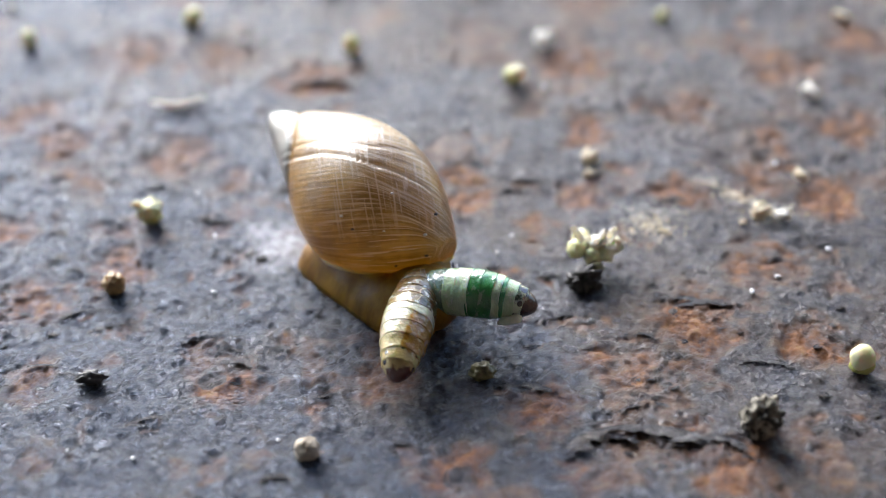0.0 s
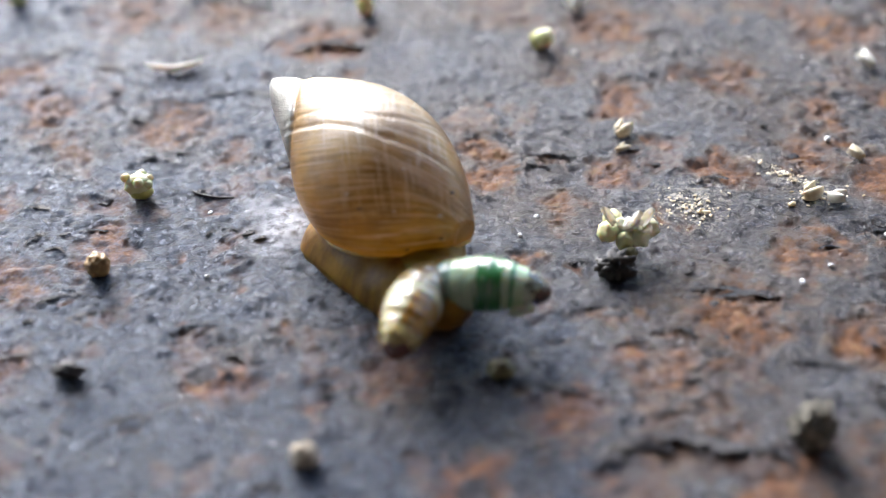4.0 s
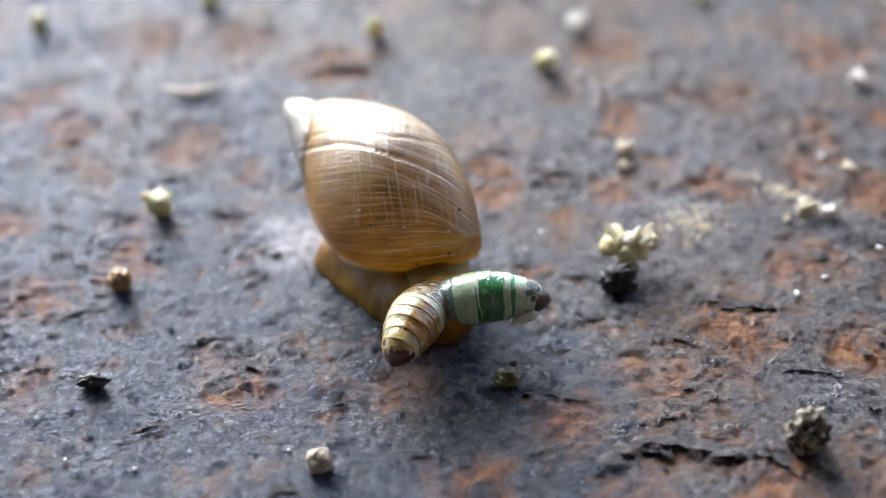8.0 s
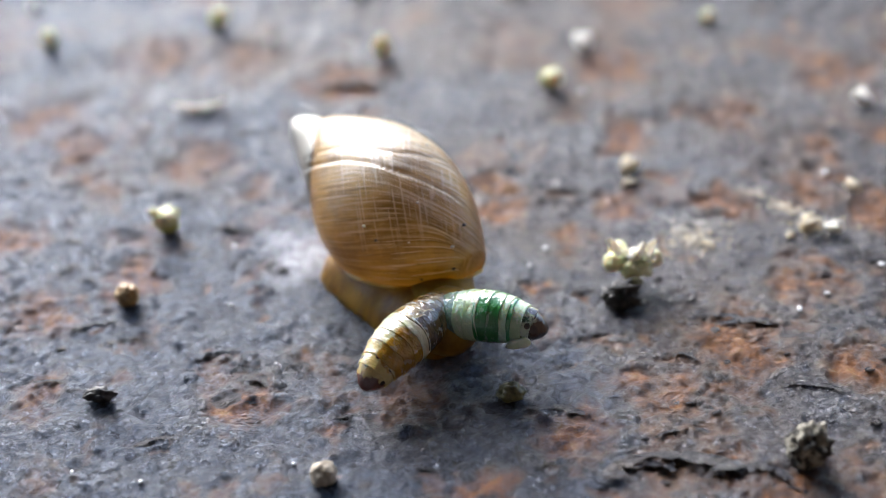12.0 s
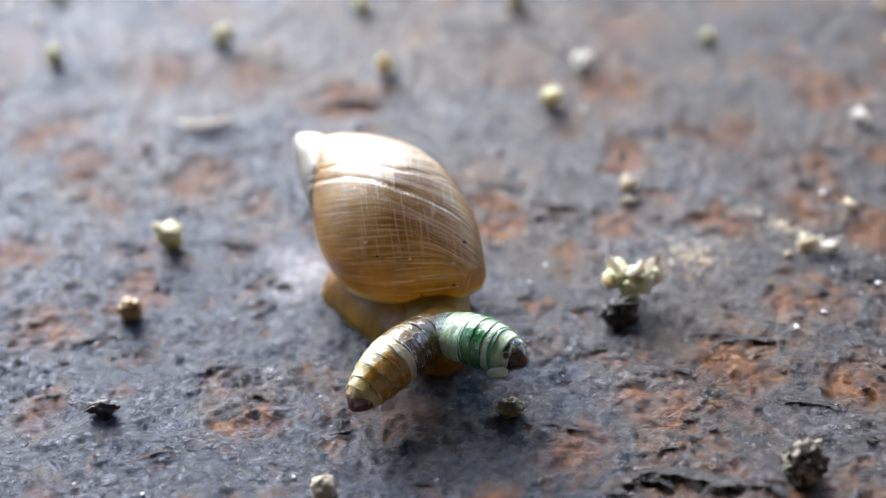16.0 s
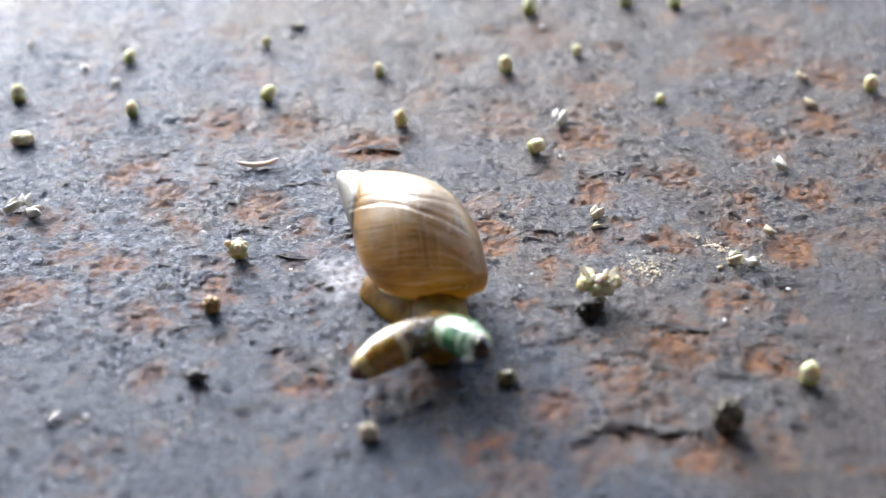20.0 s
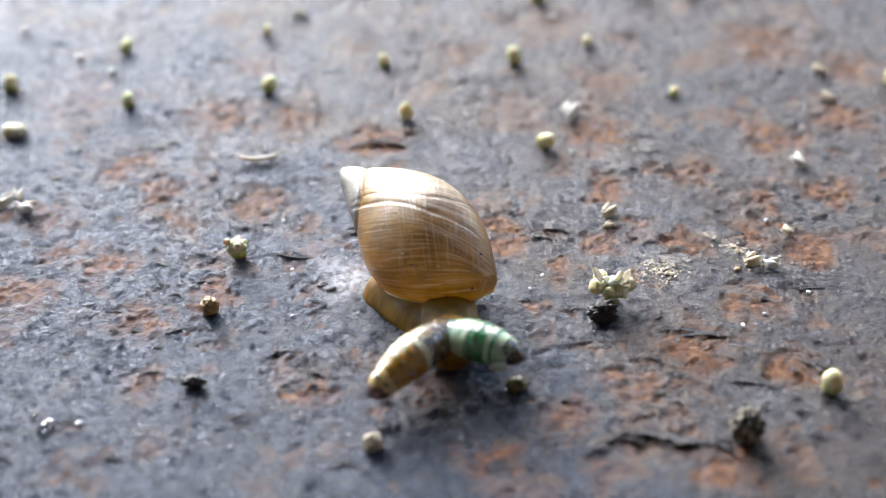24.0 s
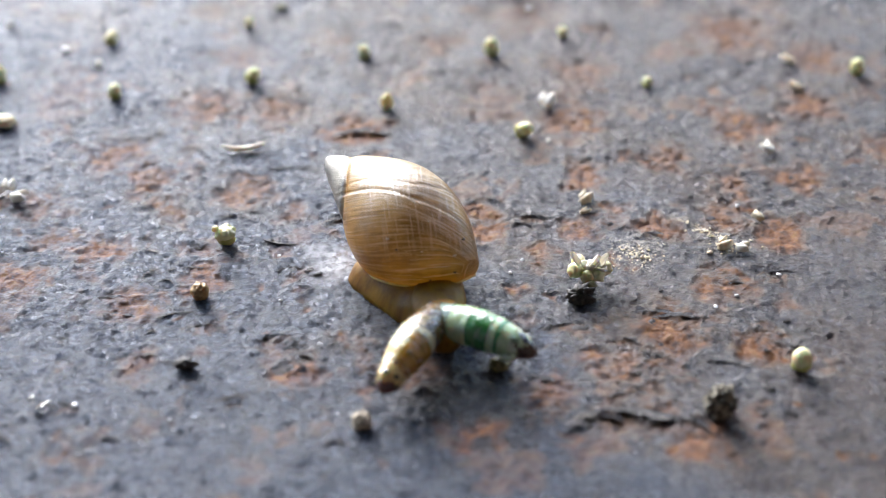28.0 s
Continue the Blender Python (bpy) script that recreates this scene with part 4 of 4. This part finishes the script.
BROWN_RINGS = rings_of(BROWN_GIRTH, (-0.14, 0.02, ROOT_SKIN, 0.3), (0.02, 0.15, ROOT_SKIN, 0.5), (0.15, 0.26, MOTTLE_SKIN, 0.8), (0.26, 0.37, MOTTLE_SKIN, 1), (0.37, 0.45, CREAM_SKIN, 1), (0.45, 0.56, PATCH_SKIN, 1),
                       (0.56, 0.68, PATCH_SKIN, 1), (0.68, 0.80, OCHRE_SKIN, 0.9), (0.80, 0.90, SPOT_SKIN, 0.5), (0.85, 1.06, TIP_SKIN, 0.0))
GREEN_RINGS = rings_of(GREEN_GIRTH, (-0.14, 0.0, MINT_SKIN, 0.3), (0.0, 0.11, MINT_SKIN, 0.5), (0.11, 0.22, PALE_GREEN_SKIN, 0.8), (0.22, 0.34, PALE_GREEN_SKIN, 1), (0.34, 0.46, GREEN_SKIN, 1), (0.46, 0.58, GREEN_SKIN, 1),
                       (0.58, 0.66, PALE_GREEN_SKIN, 1), (0.66, 0.70, STRIPE_SKIN, 1), (0.70, 0.81, PALE_GREEN_SKIN, 0.9), (0.81, 0.90, PALE_SPOT_SKIN, 0.5), (0.86, 1.06, PALE_TIP_SKIN, 0.0))

snail = tagged(new("snail"), "small amber land snail with two swollen banded tentacles", "snail")
snail.empty_display_size = 0.002
shell = build_shell(snail)
foot = build_foot(snail)
for k, (s_at, a_at, r, tone) in enumerate(((0.928, 0.17, 0.11, "dark"), (0.768, -1.13, 0.09, "dark"), (0.928, -1.62, 0.08, "dark"), (0.71, -1.05, 0.10, "pale"), (0.957, -0.44, 0.10, "pale"), (0.99, -1.1, 0.10, "dark"), (0.52, 0.62, 0.09, "pale"), (0.62, 0.45, 0.07, "pale"), (0.86, -0.9, 0.07, "pale"), (0.80, -0.35, 0.07, "pale"))):
    part("dirt_speck", blob(r * MM, (1.2, 0.9, 0.7), 0.3, 1.6, k + 50, 2, None, shell_point(s_at, a_at)), CHIP if tone == "dark" else WHITE, snail, tone + " speck stuck to the shell")
head = part("head", blob(1.0 * MM, (1.75, 1.9, 1.75), 0.06, 1.3, 2, 4), HEAD_SKIN, snail, "moist amber head under the shell's edge")


neck = part("neck", blob(1.0 * MM, (1.85, 3.4, 1.30), 0.10, 1.3, 5, 4), NECK_SKIN, snail, "moist amber-green neck between shell and head")


def build_tentacle(name, rings, label):
    root = new(name)
    root.empty_display_size = 0.001
    root.parent = snail
    tagged(root, label)
    return [(part("ring" if k < len(rings) - 1 else "eye_tip", barrel(ln, r0, r1, k, tip=k == len(rings) - 1), mat, root), u, slide) for k, (u, ln, r0, r1, mat, slide) in enumerate(rings)]


brown = build_tentacle("brown_tentacle", BROWN_RINGS, "swollen cream and brown banded tentacle with a dark tip")
green = build_tentacle("green_tentacle", GREEN_RINGS, "swollen green and white banded tentacle with a dark tip")
flap = part("flap", blob(0.5 * MM, (1.5, 0.4, 0.62), 0.2, 1.3, 6, 3, None, Vector((0.1, -0.98, -0.52)) * MM, Matrix.Rotation(-0.6, 3, "Y")), WHITE_SKIN, green[0][0].parent, "white translucent fold below the tip")
green.append((flap, 0.82, 0.5))


def motions():
    times = [k * 0.1 for k in range(281)]
    walk(head, [(t, Matrix.Translation((between(MEET, t) + Vector((0.1, 0.8, 1.55))) * MM)) for t in (0, 2, 3, 6, 8, 10, 11, 12.5, 14.5, 16.5, 17.5, 19, 21.5, 24, 25, 27, 28)])
    walk(neck, [(t, Matrix.Translation((between(MEET, t) * 0.6 + Vector((0.75, 2.3, 1.5))) * MM)) for t in (0, 2, 3, 6, 8, 10, 11, 12.5, 14.5, 16.5, 17.5, 19, 21.5, 24, 25, 27, 28)])
    for rings, tips, tip_z, rise, apart in ((brown, BROWN_TIP, 1.6, 0.8, -0.55), (green, GREEN_TIP, 2.3, 0.6, 0.5)):
        for ob, u, slide in rings:
            rows = []
            for t in times:
                c = tentacle_curve(tips, tip_z, rise, apart, t)
                beat = 0.5 + 0.5 * math.cos((t - BEAT_AT) / BEAT * 2 * math.pi)
                rows.append((t, piece_pose(c, u + slide * 0.085 * (beat - 0.5))))
            walk(ob, rows)


# ---- litter on the plate ----
rnd = random.Random(4)


def bud(x, y, r, turn=0.0, pale=0.4, seed=0):
    """A tiny flower bud: a smooth pale drop in a green calyx, lying tilted."""
    t = thing("flower_bud", x, y, "tiny pale yellow flower bud in an olive-green calyx", "bud", "flower buds", turn=turn)
    lean = Matrix.Rotation(0.5 + 0.5 * math.sin(seed * 2.4), 3, "Y")
    part("petals", blob(r * MM, (0.86, 0.86, 1.0), 0.10, 1.2, seed, 3, None, lean @ Vector((0, 0, r * 0.25)) * MM + Vector((0, 0, r * 0.80 * MM)), lean), BUD, t)
    part("calyx", blob(r * MM, (0.84, 0.84, 0.66), 0.16, 1.6, seed + 4, 3, None, lean @ Vector((0, 0, -r * 0.30)) * MM + Vector((0, 0, r * 0.80 * MM)), lean), CALYX, t, "olive-green calyx")
    return t


for k, (x, y, r) in enumerate([(-23.9, 31.7, 0.62), (-12.4, 33.4, 0.7), (8.4, 37.4, 0.75), (-25.4, 41.6, 0.6), (-13.2, 43.7, 0.45), (-2.8, 37.6, 0.6), (9.9, 23.5, 0.72), (39.5, 31.8, 0.7),
                                (15.0, 40.1, 0.5), (11.5, 49.3, 0.8), (20.8, 50.3, 0.7), (25.3, 49.4, 0.7), (-34.2, 35.0, 0.7), (21.2, 31.0, 0.45)]):
    bud(x, y, r, rnd.uniform(0, 360), seed=k)


def husk(x, y, length, width, turn, mat, label, tilt=10, name="husk", seed=0):
    t = thing(name, x, y, label, "husk", "husks", z=0.0, turn=turn)
    m = Matrix.Rotation(radians(tilt * 0.6), 3, "X") @ Matrix.Rotation(radians(-tilt), 3, "Y")
    part("scale", leaf(length * MM, width * MM, -0.45, 0.2, seed, None, (-length * 0.5 * MM, 0, 0.45 * width * MM), m), mat, t)
    m = Matrix.Rotation(0.5, 3, "Z") @ m
    part("scale", leaf(length * 0.7 * MM, width * 0.7 * MM, -0.5, 0.22, seed + 3, None, (-length * 0.3 * MM, width * 0.25 * MM, width * 0.62 * MM), m), mat, t)
    return t


HUSK = "small dry cream husk curled on the steel"
husk(12.5, 28.2, 1.6, 1.0, 60, WHITE, HUSK, 25, seed=1)
husk(13.8, 13.7, 1.3, 0.8, 35, CREAM, HUSK, 12, seed=2)
husk(13.5, 12.0, 0.9, 0.35, 15, CREAM, HUSK, 5, seed=3)
husk(29.2, 19.8, 1.4, 0.8, 115, WHITE, HUSK, 20, seed=4)
husk(33.8, 29.7, 1.3, 0.7, 140, CREAM, HUSK, 15, seed=5)
husk(34.1, 34.3, 1.2, 0.7, 140, CREAM, HUSK, 15, seed=6)
husk(26.3, 10.5, 1.0, 0.7, 130, CREAM, HUSK, 18, seed=7)
husk(24.2, 6.4, 1.0, 0.7, -40, WHITE, HUSK, 15, seed=16)
husk(23.1, 7.0, 1.2, 0.8, 15, CREAM, HUSK, 10, seed=8)
husk(11.9, 22.6, 0.5, 0.3, 60, WHITE, HUSK, 10, seed=9)
husk(-26.0, 37.2, 0.9, 0.6, 60, WHITE, HUSK, 20, seed=10)
husk(-34.9, 45.0, 1.0, 0.6, 60, WHITE, HUSK, 20, seed=11)
husk(-8.7, 30.8, 0.5, 0.3, 60, WHITE, HUSK, 20, seed=12)
husk(-31.2, 17.2, 1.5, 0.8, 25, WHITE, HUSK, 20, seed=13)
husk(-29.4, 16.2, 1.5, 0.9, -35, WHITE, HUSK, 20, seed=14)
husk(-30.2, 17.9, 1.1, 0.8, 80, WHITE, HUSK, 25, seed=15)


def grain(name, x, y, r, squash, rough, mat, label, category, freq=1.6, seed=0, level=4, z=0.0):
    b = blob(r * MM, squash, rough, freq, seed, level, None, (0, 0, r * squash[2] * 0.8 * MM))
    ob = mesh_object(name, b, mat, smooth=True)
    ob.matrix_basis = pose(x * MM, y * MM, ground_height(x, y) + z * MM)
    return tagged(ob, label, category)


grain("grit_lump", 19.1, -10.9, 0.98, (1.0, 0.9, 1.2), 0.5, STONE, "rough dark grey lump of grit beaded with pale grains", "grit", 2.6, 3)
grain("pebble", -3.5, -10.8, 0.64, (1.0, 0.9, 0.95), 0.25, PEBBLE, "small rounded buff pebble", "pebble", 1.8, 5)
grain("seed", -14.6, 3.3, 0.62, (1, 1, 1), 0.3, TAN, "small tan crumpled seed", "seed", 2.2, 7)
grain("crumb", 5.6, -5.6, 0.6, (1.1, 0.8, 0.75), 0.35, OLIVE, "small dark olive crumb", "crumb", 2.0, 9)
grain("chip", -15.0, -4.4, 0.56, (1.3, 0.6, 0.7), 0.7, CHIP, "small black angular chip", "chip", 2.0, 11, 3)


def build_cluster():
    t = thing("flower_cluster", 12.7, 3.6, "broken cluster of pale yellow-green buds with white bracts", "flower cluster", "", 0.5)
    for k, (x, y, z, r, mat) in enumerate([(-0.72, 0.75, 0.72, 0.42, BUD), (-1.0, 0.0, 0.45, 0.46, BUD), (-0.40, 0.25, 0.55, 0.44, BRACT), (0.15, 0.1, 0.62, 0.44, WHITE), (0.55, -0.35, 0.32, 0.46, BUD), (-0.20, -0.45, 0.20, 0.42, BUD),
                                           (1.05, 0.05, 0.50, 0.44, BRACT), (0.85, 0.45, 0.62, 0.34, BUD)]):
        lean = Matrix.Rotation(0.8 * math.sin(k * 1.9), 3, "Y") @ Matrix.Rotation(0.6 * math.cos(k * 2.3), 3, "X")
        part("bud", blob(r * 1.3 * MM, (0.9, 0.85, 0.95), 0.3, 1.8, k, 3, None, Vector((x, y, z)) * MM, lean), mat, t)
    for k, (x, z, w, up) in enumerate(((0.2, 0.75, -0.3, 1.0), (0.75, 0.7, 0.5, 0.8), (-0.2, 0.5, -0.2, 0.5), (0.55, 0.45, -1.0, 0.4), (-0.9, 0.9, 2.6, 0.9))):
        m = Matrix.Rotation(w, 3, "Z") @ Matrix.Rotation(-up, 3, "Y")
        part("bract", leaf(1.15 * MM, 0.62 * MM, 0.5, 0.2, k, None, Vector((x, -0.1, z)) * MM, m), WHITE, t, "white pointed bract")
    part("stub", blob(0.45 * MM, (1.0, 0.8, 0.9), 0.3, 1.8, 8, 3, None, Vector((-0.1, -1.2, -0.1)) * MM), OLIVE, t, "dark olive stub")


build_cluster()
grain("black_crumb", 11.9, 1.5, 0.72, (1.1, 0.8, 0.9), 0.8, CHIP, "black shiny crumb beside the flower cluster", "crumb", 2.4, 17)
bud(25.3, -6.8, 0.78, 200, seed=31)


def build_cup():
    t = thing("open_bud", -13.3, 9.9, "open yellow-green flower bud with cream scales", "bud", "flower buds")
    part("petals", blob(0.72 * MM, (1, 0.9, 0.8), 0.2, 1.6, 3, 3, None, (0, 0, 0.75 * MM)), BUD, t)
    part("calyx", blob(0.62 * MM, (1.1, 0.9, 0.7), 0.2, 1.6, 8, 3, None, (0.1 * MM, -0.15 * MM, 0.35 * MM)), CALYX, t, "yellow-green calyx")
    for k in range(7):
        a = k * 0.9 + 0.4
        part("scale", blob(0.30 * MM, (1.0, 0.8, 0.9), 0.25, 1.8, k, 2, None, Vector((0.62 * math.cos(a), 0.5 * math.sin(a), 0.95 + 0.22 * math.sin(k * 2.7))) * MM), BRACT if k % 2 else BUD, t, "cream scale")


build_cup()
grain("bud_fragment", -1.0, 28.4, 0.55, (1.0, 0.7, 1.4), 0.25, BUD, "upright pale green bud fragment", "bud", 1.8, 23)
grain("bud_fragment", -32.5, 27.6, 0.8, (1.2, 0.8, 0.7), 0.3, BRACT, "pale cream bud fragment", "bud", 1.8, 24)


def build_fibre():
    """A thin white curved fibre."""
    bm = bmesh.new()
    n, rings = 24, []
    for i in range(n):
        u = i / (n - 1) * 2 - 1
        c = Vector((u * 1.75, 0.35 * u * u - 0.1, 0.25 + 0.25 * u * u))
        r = 0.21 * (1 - 0.6 * abs(u) ** 3)
        rings.append([bm.verts.new((c + Vector((0, math.cos(a) * r, math.sin(a) * r))) * MM) for a in np.linspace(0, 2 * math.pi, 8, endpoint=False)])
    for i in range(n - 1):
        for j in range(8):
            bm.faces.new((rings[i][j], rings[i][(j + 1) % 8], rings[i + 1][(j + 1) % 8], rings[i + 1][j]))
    bm.faces.new(rings[0][::-1])
    bm.faces.new(rings[-1])
    bmesh.ops.recalc_face_normals(bm, faces=bm.faces[:])
    ob = mesh_object("fibre", bm, WHITE)
    ob.matrix_basis = pose(-12.6 * MM, 22.3 * MM, ground_height(-12.6, 22.3), 0, 0, 5)
    tagged(ob, "thin white curved fibre", "fibre")


build_fibre()


# glinting specks of mineral and two drops of water
GLINT = material("glint", 0.08, 0.0, 1.0)
GLINT.node_tree.nodes["Principled BSDF"].inputs["Base Color"].default_value = (0.82, 0.82, 0.84, 1)
WATER = material("water", 0.02, 0.0, 0.0, 0.0, 1.33)
WATER.node_tree.nodes["Principled BSDF"].inputs["Transmission Weight"].default_value = 1.0
for k, (x, y, r) in enumerate([(-9.0, 2.7, 0.13), (-9.3, 8.1, 0.14), (21.0, -0.1, 0.17), (26.2, 3.4, 0.18), (22.7, 1.1, 0.15), (8.2, 6.3, 0.16), (7.2, 4.6, 0.14), (-29.3, 40.5, 0.3), (12.5, 45.9, 0.3),
                                (25.1, 12.3, 0.18), (-21.8, -7.6, 0.2), (-5.0, -9.6, 0.1), (-12.2, -10.3, 0.1), (-15.6, -9.4, 0.1)]):
    ob = mesh_object("speck", blob(r * MM, (1.2, 0.9, 0.7), 0.3, 1.6, k, 2, None, (0, 0, r * 0.5 * MM)), GLINT, None, "", False)
    ob.matrix_basis = pose(x * MM, y * MM, ground_height(x, y), 0, 0, k * 47)
    tagged(ob, "tiny bright glinting mineral speck on the steel", "speck", "specks")
for k, (x, y, r, l) in enumerate(((-23.7, -7.9, 0.5, 1.7), (-24.6, -6.9, 0.28, 1.1))):
    ob = mesh_object("water_drop", blob(r * MM, (l, 0.9, 0.6), 0.12, 1.1, k, 4, None, (0, 0, r * 0.3 * MM)), WATER)
    ob.matrix_basis = pose(x * MM, y * MM, ground_height(x, y), 0, 0, 55)
    tagged(ob, "clear drop of water lying on the steel", "water drop", "drops")


def build_grains():
    """Cream crumbs of dried lichen and dust, strewn in three drifts."""
    r = random.Random(8)
    bm = bmesh.new()
    for cx, cy, sx, sy, turn, count in ((16.6, 6.6, 1.6, 1.1, 0.0, 90), (22.0, 9.4, 2.0, 0.45, -0.75, 70), (23.4, 7.0, 1.2, 0.8, 0.0, 60)):
        for _ in range(count):
            u, v = r.gauss(0, 0.6) * sx, r.gauss(0, 0.6) * sy
            x, y = cx + u * math.cos(turn) - v * math.sin(turn), cy + u * math.sin(turn) + v * math.cos(turn)
            size = r.uniform(0.04, 0.11) * (1.7 if r.random() < 0.08 else 1)
            blob(size * MM, (r.uniform(0.8, 1.8), r.uniform(0.6, 1.0), r.uniform(0.4, 0.8)), 0.4, 1.6, r.random() * 50, 1, bm, Vector((x * MM, y * MM, ground_height(x, y) + size * 0.3 * MM)), Matrix.Rotation(r.uniform(0, 3.1), 3, "Z"))
    tagged(mesh_object("dust_grains", bm, CREAM, None, "", False), "cream crumbs of dust strewn on the steel", "dust", kind="stuff")


build_grains()


def build_curl():
    """A thin dark curled shaving standing on its edge."""
    bm = bmesh.new()
    rows = []
    for i in range(22):
        u = i / 21
        a = 2.6 + 2.4 * u
        c = Vector((math.cos(a) * 1.0 + u * 1.2, math.sin(a) * 0.6, 0))
        out = Vector((math.cos(a), math.sin(a), 0)) * 0.035
        tall = 0.18 * math.sin(math.pi * (0.1 + 0.8 * u))
        rows.append([bm.verts.new((c + q + Vector((0, 0, z))) * MM) for q, z in ((-out, 0), (out, 0), (out, tall), (-out, tall))])
    for i in range(21):
        for k in range(4):
            bm.faces.new((rows[i][k], rows[i][(k + 1) % 4], rows[i + 1][(k + 1) % 4], rows[i + 1][k]))
    bm.faces.new(rows[0][::-1])
    bm.faces.new(rows[-1])
    bmesh.ops.recalc_face_normals(bm, faces=bm.faces[:])
    ob = mesh_object("curl", bm, CHIP)
    ob.matrix_basis = pose(-9.6 * MM, 9.9 * MM, ground_height(-9.6, 9.9) - 0.03 * MM)
    tagged(ob, "thin dark curled shaving of steel scale", "shaving")


build_curl()
grain("crumb", -10.5, 47.2, 0.5, (1.2, 0.8, 0.6), 0.35, OLIVE, "small dark olive crumb", "crumb", 2.0, 41)


motions()
